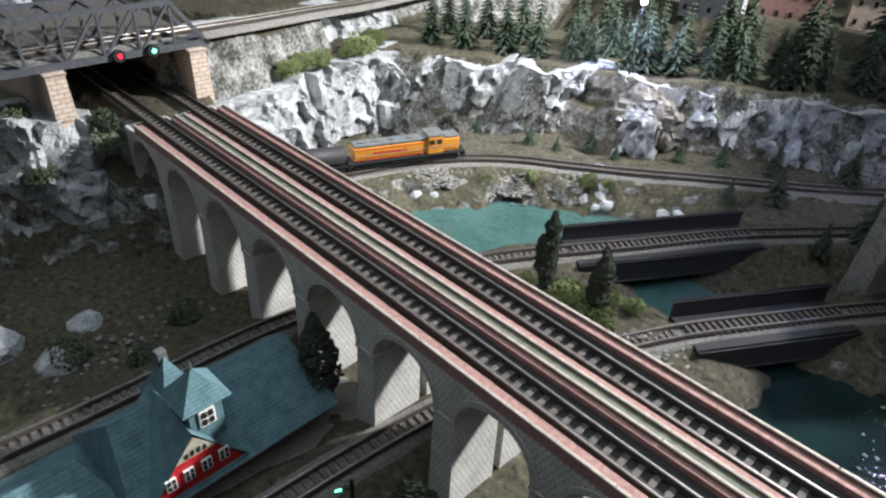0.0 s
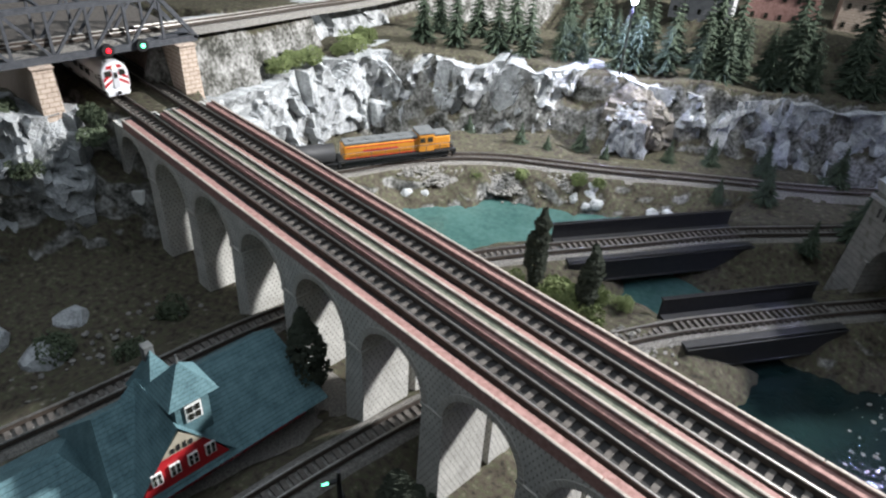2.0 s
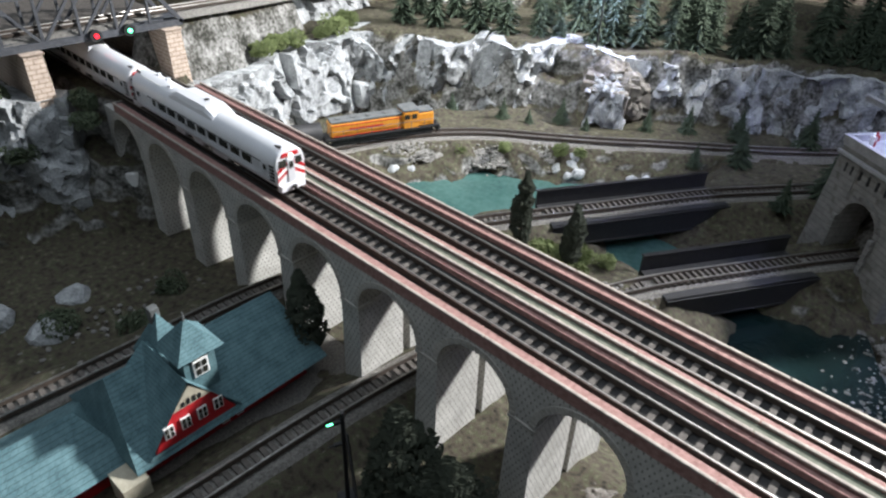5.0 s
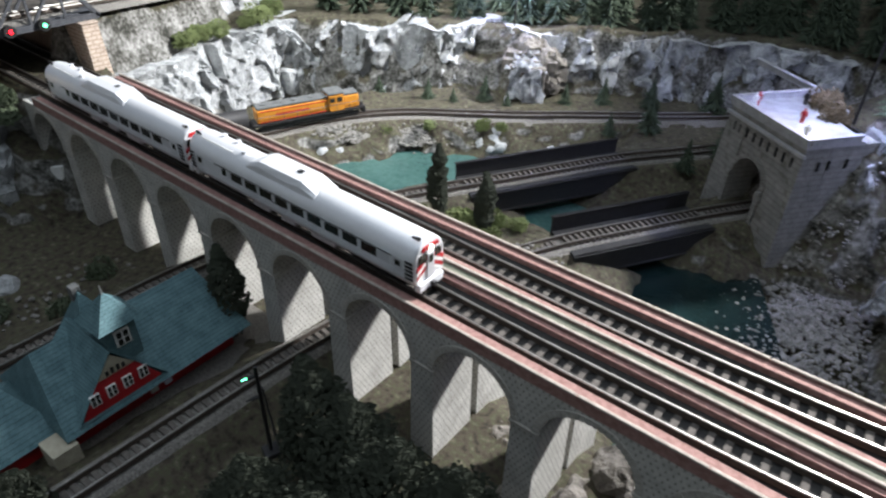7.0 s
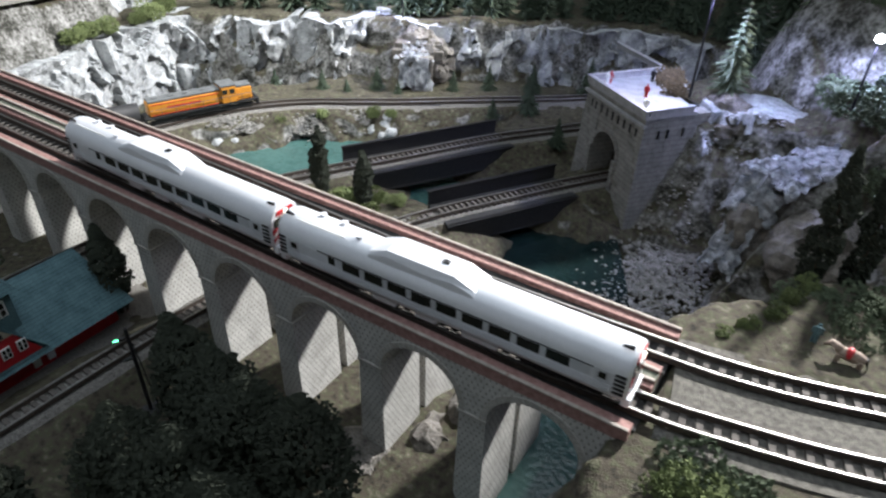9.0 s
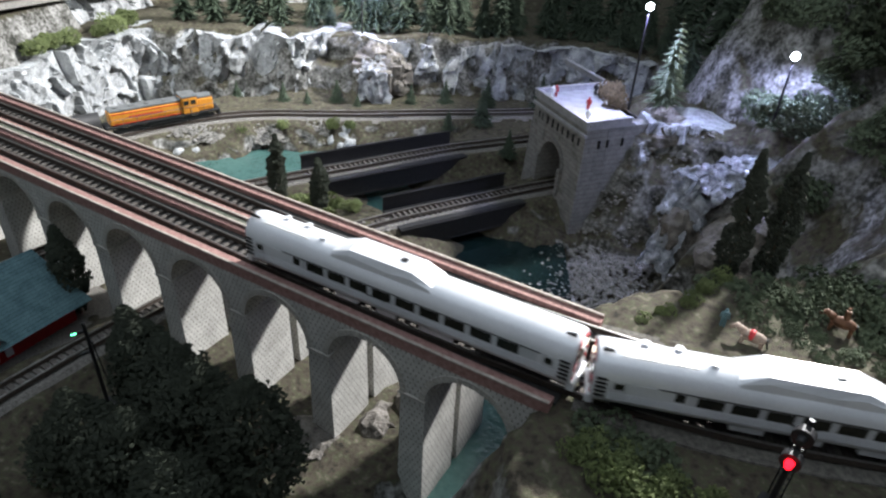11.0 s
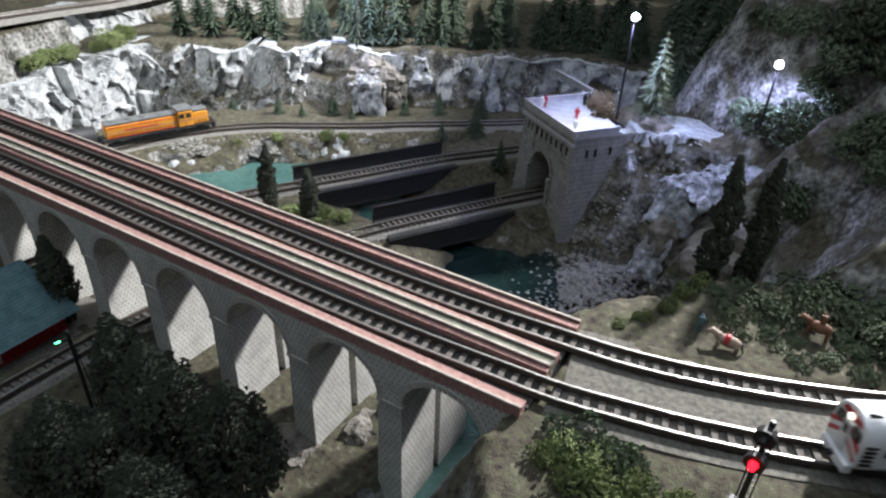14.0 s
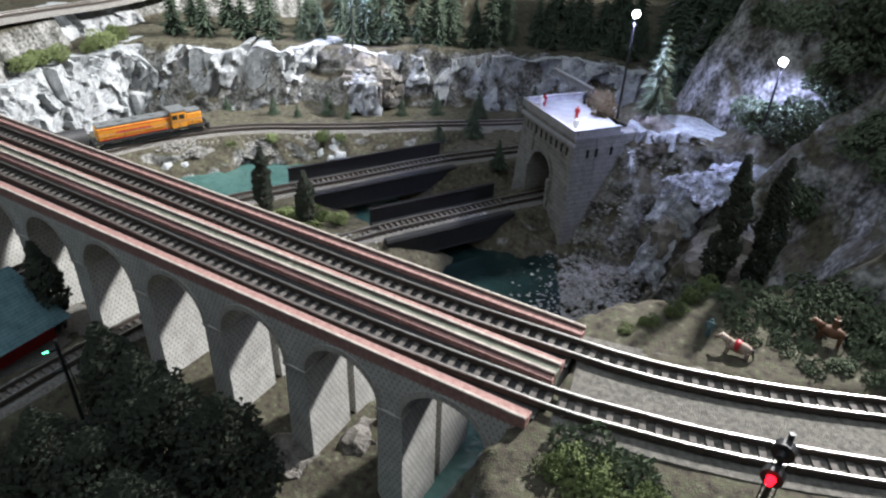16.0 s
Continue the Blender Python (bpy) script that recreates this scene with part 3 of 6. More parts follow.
# ---- track ----
def track_line(name, label, pts, z, group, gauge=0.0090, tie_len=0.0086, tie_mat="tie", ballast=True, bed_from=-9.0, pitch=0.0046, rail_h=0.0024, skip=()):
    """Rails and ties along a line; z is the top of the rails."""
    ob = thing(name, label, "railway track", group, "structure")
    path = smooth_path([(*p, z)[:3] for p in pts], 0.006)
    for s in (-1, 1):
        c = s * (gauge / 2 + 0.0004)
        bm = bmesh.new()
        sweep(bm, path, [(c - .0013, -rail_h), (c + .0013, -rail_h), (c + .0009, -.0005), (c - .0009, -.0005)])
        part("rail_web", finish(bm), M["railside"], ob)
        bm = bmesh.new()
        sweep(bm, path, [(c - .0005, -.0005), (c + .0005, -.0005), (c + .00035, 0), (c - .00035, 0)])
        part("rail_head", finish(bm), M["rail"], ob)
    if ballast:
        bm = bmesh.new()
        sweep(bm, [p for p in path if p.x > bed_from], [(-.0145, -.0075), (.0145, -.0075), (.0095, -rail_h - .0011), (-.0095, -rail_h - .0011)])
        part("ballast", finish(bm), M["ballast"], ob, "grey stone ballast")
    bm = bmesh.new()
    box(bm, -0.00125, 0.00125, -tie_len / 2, tie_len / 2, -rail_h - .0016, -rail_h + 0.0001)
    src = None
    run, count = 0.0, 0
    rnd = random.Random(len(pts))
    for a, b in zip(path, path[1:]):
        L = (b - a).length
        while run < L:
            p = a.lerp(b, run / L)
            run += pitch
            if any(seg_dist(np.array([p.x]), np.array([p.y]), s)[0] < 0.004 for s in skip) or not (-0.75 < p.x < 0.17 and -0.30 < p.y < 0.62):
                continue
            m = Matrix.Translation(p) @ Matrix.Rotation(math.atan2((b - a).y, (b - a).x) + rnd.uniform(-.03, .03), 4, "Z")
            if src is None:
                src = part("tie", bm, M[tie_mat], ob)
                src.matrix_basis = m
            else:
                share("tie", src, ob, m)
            count += 1
        run -= L
    return ob


# ---- the viaducts ----
R_ARCH, SPRING = 0.0204, 0.0996


def viaduct(y0, y1, label):
    ob = thing("viaduct", label, "viaduct", "pair of viaducts", "structure")
    top, foot = 0.1235, 0.012
    hw = BAY / 2
    arc = [(R_ARCH * math.cos(a), SPRING + R_ARCH * math.sin(a)) for a in [math.pi * k / 20 for k in range(21)]]
    # one bay: a full-height slice with an arched opening and half a pier each side
    bm = bmesh.new()
    batter = 0.0012
    outer = [(hw, foot), (hw, top), (-hw, top), (-hw, foot), (-R_ARCH + batter, foot)] + arc[::-1] + [(R_ARCH - batter, foot)]
    def ring(y):
        return [bm.verts.new((u, y, v)) for u, v in outer]
    r0, r1 = ring(y0), ring(y1)
    n = len(outer)
    for i in range(n):
        if i not in (0, 2):
            bm.faces.new((r0[i], r0[(i + 1) % n], r1[(i + 1) % n], r1[i]))
    m = len(arc)
    # faces of the spandrel: strips from the arch up to the deck line
    for r in (r0, r1):
        yy = y0 if r is r0 else y1
        ups = [bm.verts.new((u, yy, top)) for u, v in arc[::-1]]
        a = r[5:5 + m]
        for i in range(m - 1):
            bm.faces.new((a[i], a[i + 1], ups[i + 1], ups[i]))
        bm.faces.new((r[3], r[4], a[0], ups[0], r[2]))
        bm.faces.new((r[0], r[1], ups[-1], a[-1], r[5 + m]))
    bmesh.ops.remove_doubles(bm, verts=bm.verts, dist=1e-6)
    first = None
    for k in range(BAYS):
        mm = Matrix.Translation((CROWN0 - BAY * k, 0, 0))
        if first is None:
            first = part("arch_bay", finish(bm), M["stone"], ob)
            first.matrix_basis = mm
        else:
            share("arch_bay", first, ob, mm)
    # end block on the right
    bm = bmesh.new()
    box(bm, CROWN0 + hw, 0.0, y0, y1, foot, top)
    part("abutment", bm, M["stone"], ob)
    # arch rings of cut stones, slightly proud, front and back
    bm = bmesh.new()
    ns = 26
    for k in range(ns):
        a0, a1 = math.pi * (k + 0.07) / ns, math.pi * (k + 0.93) / ns
        ra, rb = R_ARCH - 0.0002, R_ARCH + 0.0028
        prof = [(ra * math.cos(a), SPRING + ra * math.sin(a)) for a in (a0, a1)] + [(rb * math.cos(a), SPRING + rb * math.sin(a)) for a in (a1, a0)]
        prism(bm, prof, y0 - 0.0006, y0 + 0.001)
    finish(bm)
    first = None
    for k in range(BAYS):
        mm = Matrix.Translation((CROWN0 - BAY * k, 0, 0))
        if first is None:
            first = part("arch_ring", bm, M["ring"], ob)
            first.matrix_basis = mm
        else:
            share("arch_ring", first, ob, mm)
    # impost bands on the piers
    bm = bmesh.new()
    box(bm, -hw + R_ARCH - 0.0008, hw - R_ARCH + 0.0008, y0 - 0.0008, y1 + 0.0008, SPRING - 0.0016, SPRING, 0.0003)
    first = None
    for k in range(1, BAYS):
        mm = Matrix.Translation((CROWN0 - BAY * (k - 0.5), 0, 0))
        if first is None:
            first = part("impost", bm, M["ring"], ob)
            first.matrix_basis = mm
        else:
            share("impost", first, ob, mm)
    # deck, walkways, parapets with copings
    bm = bmesh.new()
    box(bm, LEFT_END, 0.0, y0 + .0004, y1 - .0004, top, 0.1252)
    part("deck_floor", bm, M["walk"], ob, "brick-red walkway floor")
    cy = NEAR_Y if y0 < 0.02 else FAR_Y
    bm = bmesh.new()
    box(bm, LEFT_END - 0.01, 0.001, cy - 0.0106, cy + 0.0106, 0.1245, 0.12565)
    part("track_bed", bm, M["trough"], ob, "black track base")
    for ya, yb in ((y0 + 0.0016, cy - 0.0098), (cy + 0.0098, y1 - 0.0014)):
        bm = bmesh.new()
        box(bm, LEFT_END, 0.0, ya, yb, 0.1253, 0.1284, 0.0003)
        part("walkway", bm, M["walk"], ob, "brick-red walkway beside the track")
    for ya, yb in ((y0 - 0.0004, y0 + 0.0012), (y1 - 0.0012, y1 + 0.0003)):
        bm = bmesh.new()
        box(bm, LEFT_END, 0.0, ya + 0.0004, yb - 0.0003, top, DECK - 0.0009)
        part("parapet", bm, M["walk"], ob)
        src = None
        nseg = 11
        L = -LEFT_END / nseg
        for k in range(nseg):
            bmc = bmesh.new()
            if src is None:
                box(bmc, 0.0002, L - 0.0002, ya, yb, DECK - 0.0010, DECK, 0.0003)
                src = part("coping", bmc, M["cream"], ob, "cream coping")
                src.matrix_basis = Matrix.Translation((LEFT_END, 0, 0))
            else:
                bmc.free()
                share("coping", src, ob, Matrix.Translation((LEFT_END + L * k, 0, 0.00004 * (k % 2))))
    return ob


viaduct(0.0, 0.0296, "weathered grey stone arch viaduct with red walkways, front one of two")
viaduct(0.0350, 0.065, "weathered grey stone arch viaduct with red walkways, behind its twin")
bm = bmesh.new()
box(bm, LEFT_END, 0.0, 0.0302, 0.0344, 0.120, 0.1287)
tagged(mesh_object("filler_strip", bm, M["mossy"]), "grey-green strip closing the slit between the viaducts", "strip", kind="structure")

track_line("near_track", "viaduct track with dark rails and pale ties", NEAR_TRACK[:1] + NEAR_TRACK[1:], RAIL, "tracks", bed_from=0.003, pitch=0.0060)
track_line("far_track", "second viaduct track with dark rails and pale ties", FAR_TRACK, RAIL, "tracks", bed_from=0.003, pitch=0.0060)
track_line("pond_track", "track curving along the pond under the cliff", BACK_TRACK, 0.0575, "tracks", tie_mat="tiedark")
track_line("upper_bridge_track", "track crossing the far girder bridge", UP_TRACK, 0.0605, "tracks", tie_mat="tie", skip=(SPAN_UP,))
track_line("lower_bridge_track", "track crossing the near girder bridge to the tunnel", LOW_TRACK, 0.0585, "tracks", tie_mat="tie", skip=(SPAN_LOW,))
track_line("summit_track", "track on the high ledge above the rock wall", TOP_TRACK, 0.1480, "tracks", tie_mat="tiedark")


bm = bmesh.new()
sweep(bm, smooth_path([(0.006, 0.034, 0.1256), (0.03, 0.039, 0.1256), (0.06, 0.046, 0.1256), (0.10, 0.060, 0.1256), (0.15, 0.084, 0.1256), (0.21, 0.124, 0.1256)], 0.006), [(-.034, -.012), (.032, -.012), (.030, 0), (-.030, 0)])
tagged(mesh_object("sand_bed", finish(bm), M["sand"]), "grey-beige sand between the curving tracks", "sand", kind="structure")


# ---- plate girder bridges ----
def girder_bridge(name, a, b, z, label):
    ob = thing(name, label, "railway bridge", "girder bridges")
    d = Vector((b[0] - a[0], b[1] - a[1], 0))
    L = d.length
    ob.matrix_basis = Matrix.Translation((a[0], a[1], z)) @ Matrix.Rotation(math.atan2(d.y, d.x), 4, "Z")
    for s, lo, hi in ((-1, -0.0220, -0.0048), (1, -0.0200, 0.0075)):
        bm = bmesh.new()
        y = s * 0.0168
        box(bm, 0, L, y - .0007, y + .0007, lo, hi)
        for zz in (lo, hi - .001):
            box(bm, -0.0005, L + .0005, y - .0016, y + .0016, zz, zz + 0.001)
        part("girder", bm, M["girder"], ob, "black plate girder")
    bm = bmesh.new()
    box(bm, 0, L, -.0158, .0158, -0.0065, -0.0045)
    part("floor_plate", bm, M["girder"], ob)
    bm = bmesh.new()
    box(bm, -.0010, .0010, -.0060, .0060, -0.0044, -0.0016)
    n = int(L / 0.0046)
    src = None
    for k in range(n):
        m = Matrix.Translation(((k + .5) * L / n, 0, 0))
        if src is None:
            src = part("bridge_tie", bm, M["tie"], ob)
            src.matrix_basis = m
        else:
            share("bridge_tie", src, ob, m)
    return ob


girder_bridge("girder_bridge", *SPAN_UP, 0.0610, "black plate girder railway bridge over the pond")
girder_bridge("girder_bridge", *SPAN_LOW, 0.0590, "black plate girder railway bridge leading to the tunnel")

# ---- tunnel portal with the terrace on its roof ----
P1, P2 = Vector((-0.151, 0.336, 0)), Vector((-0.088, 0.288, 0))
PU = (P2 - P1).normalized()
PV = Vector((-PU.y, PU.x, 0))
PW, PD, PT, PB = (P2 - P1).length, 0.062, 0.123, 0.030
PM = Matrix(((PU.x, PV.x, 0, P1.x), (PU.y, PV.y, 0, P1.y), (0, 0, 1, 0), (0, 0, 0, 1)))


def portal():
    ob = thing("tunnel_portal", "grey stone tunnel portal with a walled viewing terrace on top", "tunnel portal", at=PM)
    c, r, spring = PW * 0.46, 0.0165, 0.079
    arc = [(c + r * math.cos(math.pi * k / 16), spring + r * math.sin(math.pi * k / 16)) for k in range(17)]
    bm = bmesh.new()
    bt = 0.004
    def ringof(y):
        o = [(PW + bt, PB), (PW, PT), (0, PT), (-bt, PB), (c - r, PB)] + arc[::-1] + [(c + r, PB)]
        return [bm.verts.new((u, y - (bt if v == PB else 0) * (1 if y == 0 else 0), v)) for u, v in o]
    r0, r1 = ringof(0.0), ringof(0.020)
    n = len(r0)
    for i in range(n):
        bm.faces.new((r0[i], r0[(i + 1) % n], r1[(i + 1) % n], r1[i]))
    for rr in (r0, r1):
        a = rr[5:22]
        yy = rr[1].co.y
        ups = [bm.verts.new((v.co.x, yy, PT)) for v in a]
        for i in range(16):
            bm.faces.new((a[i], a[i + 1], ups[i + 1], ups[i]))
        bm.faces.new((rr[3], rr[4], a[0], ups[0], rr[2]))
        bm.faces.new((rr[0], rr[1], ups[-1], a[-1], rr[22]))
    bmesh.ops.remove_doubles(bm, verts=bm.verts, dist=1e-6)
    part("front_wall", finish(bm), M["portal"], ob)
    bm = bmesh.new()
    vs = box(bm, PW - 0.012, PW, 0.0202, PD, PB, PT)
    for v in vs:
        if v.co.z < 0.05 and v.co.x > PW - 0.006:
            v.co.x += bt
    part("side_wall", bm, M["portal"], ob)
    bm = bmesh.new()
    box(bm, 0.0, 0.012, 0.0202, PD, PB, PT)
    part("side_wall", bm, M["portal"], ob)
    bm = bmesh.new()
    box(bm, 0.0125, PW - 0.0125, PD - 0.004, PD - 0.001, PB, PT - 0.001)
    part("bore_end", bm, M["black"], ob)
    bm = bmesh.new()
    prism(bm, [(-.001, -.001), (PW + .001, -.001), (PW + .001, .044), (.046, .050), (.036, .060), (.034, .0725), (-.001, .0725)], PT, PT + 0.0025, "z")
    finish(bm)
    part("terrace_floor", bm, M["plaza"], ob, "pale concrete terrace floor")
    def rail_wall(x0, x1, y0, y1):
        bm = bmesh.new()
        box(bm, x0, x1, y0, y1, PT + 0.0025, PT + 0.0062)
        part("terrace_wall", bm, M["plaza"], ob)
        bm = bmesh.new()
        box(bm, x0 - .0007, x1 + .0007, y0 - .0007, y1 + .0007, PT + 0.0062, PT + 0.0076, 0.0003)
        part("wall_cap", bm, M["plaza"], ob)
    rail_wall(-0.001, PW + 0.001, -0.002, 0.0005)
    rail_wall(PW - 0.0015, PW + 0.001, 0.002, 0.040)
    rail_wall(-0.001, 0.0015, 0.002, 0.070)
    rail_wall(-0.072, -0.003, 0.070, 0.0725)
    # ring of stones, band and slit windows
    bm = bmesh.new()
    box(bm, -0.002, PW + 0.002, -0.0025, 0.0, PT - 0.006, PT - 0.0035, 0.0003)
    part("string_course", bm, M["plaza"], ob)
    ns = 22
    for k in range(ns):
        bm = bmesh.new()
        a0, a1 = math.pi * (k + .08) / ns, math.pi * (k + .92) / ns
        rb = r + (0.0038 if k % 2 else 0.0030)
        prism(bm, [((r - .0003) * math.cos(a) + c, spring + (r - .0003) * math.sin(a)) for a in (a0, a1)] + [(rb * math.cos(a) + c, spring + rb * math.sin(a)) for a in (a1, a0)], -0.0014, 0.002)
        part("ring_stone", finish(bm), M["portal"], ob)
    for s in (-1, 1):
        for k in range(8):
            bm = bmesh.new()
            w = 0.0038 if k % 2 else 0.003
            x0 = c + s * (r - .0003)
            x1 = c + s * (r + w)
            box(bm, min(x0, x1), max(x0, x1), -0.0040, 0.002, spring - 0.005 * (k + 1) + .0003, spring - 0.005 * k)
            part("ring_stone", bm, M["portal"], ob)
    for x in (0.008, 0.014, 0.022, 0.030, 0.038, 0.046, 0.054, 0.062, 0.070):
        bm = bmesh.new()
        box(bm, x, x + 0.0016, -0.0009, 0.001, PT - 0.016, PT - 0.0095)
        part("slit_window", bm, M["black"], ob)
    for y in (0.012, 0.020, 0.034):
        bm = bmesh.new()
        box(bm, PW - .0005, PW + 0.0015, y, y + 0.0016, PT - 0.016, PT - 0.0095)
        part("slit_window", bm, M["black"], ob)


portal()


# ---- trees and bushes ----
def pine_mesh(h, r, seed, tiers=15):
    """Crown of drooping, tapering sprays round a trunk."""
    rnd = random.Random(seed)
    bm = bmesh.new()
    for k in range(tiers):
        t = k / (tiers - 1)
        z = h * (0.12 + 0.86 * t)
        rr = r * (1 - t) ** 0.8 * rnd.uniform(0.8, 1.1) + 0.0008
        m = max(5, int(13 * (1 - t * 0.6)))
        for j in range(m):
            a = 2 * math.pi * (j + rnd.random() * 0.8) / m
            ln = rr * rnd.uniform(0.6, 1.15)
            d = Vector((math.cos(a), math.sin(a), 0))
            s = Vector((-d.y, d.x, 0))
            dz = -0.35 * ln + rnd.uniform(-.1, .15) * ln
            nseg = 3
            for q in range(nseg):
                f = (q + 0.6) / nseg
                c = d * ln * f + Vector((0, 0, z + dz * f))
                w = 0.34 * ln * (1.2 - f) + 0.0006
                tip = c + d * ln * 0.42 + Vector((0, 0, -0.10 * ln))
                v = [bm.verts.new(c + s * w * rnd.uniform(.6, 1.2)), bm.verts.new(tip + s * rnd.uniform(-.2, .2) * w), bm.verts.new(c - s * w * rnd.uniform(.6, 1.2)), bm.verts.new(c + Vector((0, 0, w * 0.9)) - d * w * 0.4), bm.verts.new(c + Vector((0, 0, -w * .5)))]
                for f3 in ((0, 1, 3), (1, 2, 3), (2, 0, 3), (0, 4, 1), (1, 4, 2)):
                    bm.faces.new([v[i] for i in f3])
    return bm


def trunk_mesh(h, r):
    bm = bmesh.new()
    cyl(bm, (0, 0, -0.006), (0, 0, h * 0.95), r, r * 0.25, 7)
    return bm


def make_pine(name, h, r, seed, label, crown="pine"):
    ob = thing(name, label, "tree", "pine trees")
    part("trunk", trunk_mesh(h, 0.0011), M["bark"], ob)
    part("crown", pine_mesh(h, r, seed), M[crown], ob)
    return ob


def column_tree(name, h, r, seed, label, mat_name="bushdark"):
    """A narrow, ragged foam tree."""
    rnd = random.Random(seed)
    ob = thing(name, label, "tree", "column trees")
    part("trunk", trunk_mesh(h * 0.8, 0.0016), M["bark"], ob)
    spots = []
    for k in range(int(1900 * max(1, r / 0.011))):
        t = rnd.random() ** 0.8
        rr = r * (0.45 + 0.75 * math.sin(math.pi * min(1, t * 0.85 + 0.12))) * (0.75 + 0.45 * noise.noise(Vector((seed, t * 9, 0)))) * math.sqrt(rnd.uniform(0.35, 1))
        rr *= 1 - 0.75 * max(0, t - 0.75) / 0.25
        a = rnd.uniform(0, 6.283)
        spots.append((rr * math.cos(a) + 0.15 * r * math.sin(t * 8 + seed), rr * math.sin(a), h * (0.08 + 0.92 * t)))
    bm = bmesh.new()
    lumps(bm, spots, 0.0012, 0.9, seed)
    part("crown", bm, M[mat_name], ob)
    return ob


def bush(name, r, seed, label, mat_name="bush", flat=0.95, count=640):
    rnd = random.Random(seed)
    ob = thing(name, label, "bush", "bushes")
    cs = [(rnd.uniform(-.6, .6) * r, rnd.uniform(-.6, .6) * r, rnd.uniform(.3, .7) * r * flat, rnd.uniform(.4, .7) * r) for _ in range(6)]
    spots = []
    for _ in range(count):
        cx, cy, cz, cr = rnd.choice(cs)
        d = Vector((rnd.gauss(0, 1), rnd.gauss(0, 1), rnd.gauss(0, 1))).normalized() * cr * rnd.uniform(.75, 1.1)
        spots.append((cx + d.x, cy + d.y, max(0.0, cz + d.z * flat)))
    bm = bmesh.new()
    lumps(bm, spots, r * 0.10, 0.9, seed)
    part("foliage", bm, M[mat_name], ob)
    return ob


def put(src, x, y, z=None, s=1.0, rz=0.0):
    """A copy of a planted thing on the ground."""
    zz = ground_z(x, y) if z is None else z
    ob = copy_thing(src, pose(x, y, zz - 0.001, 0, 0, rz))
    ob.scale = (s, s, s)
    return ob


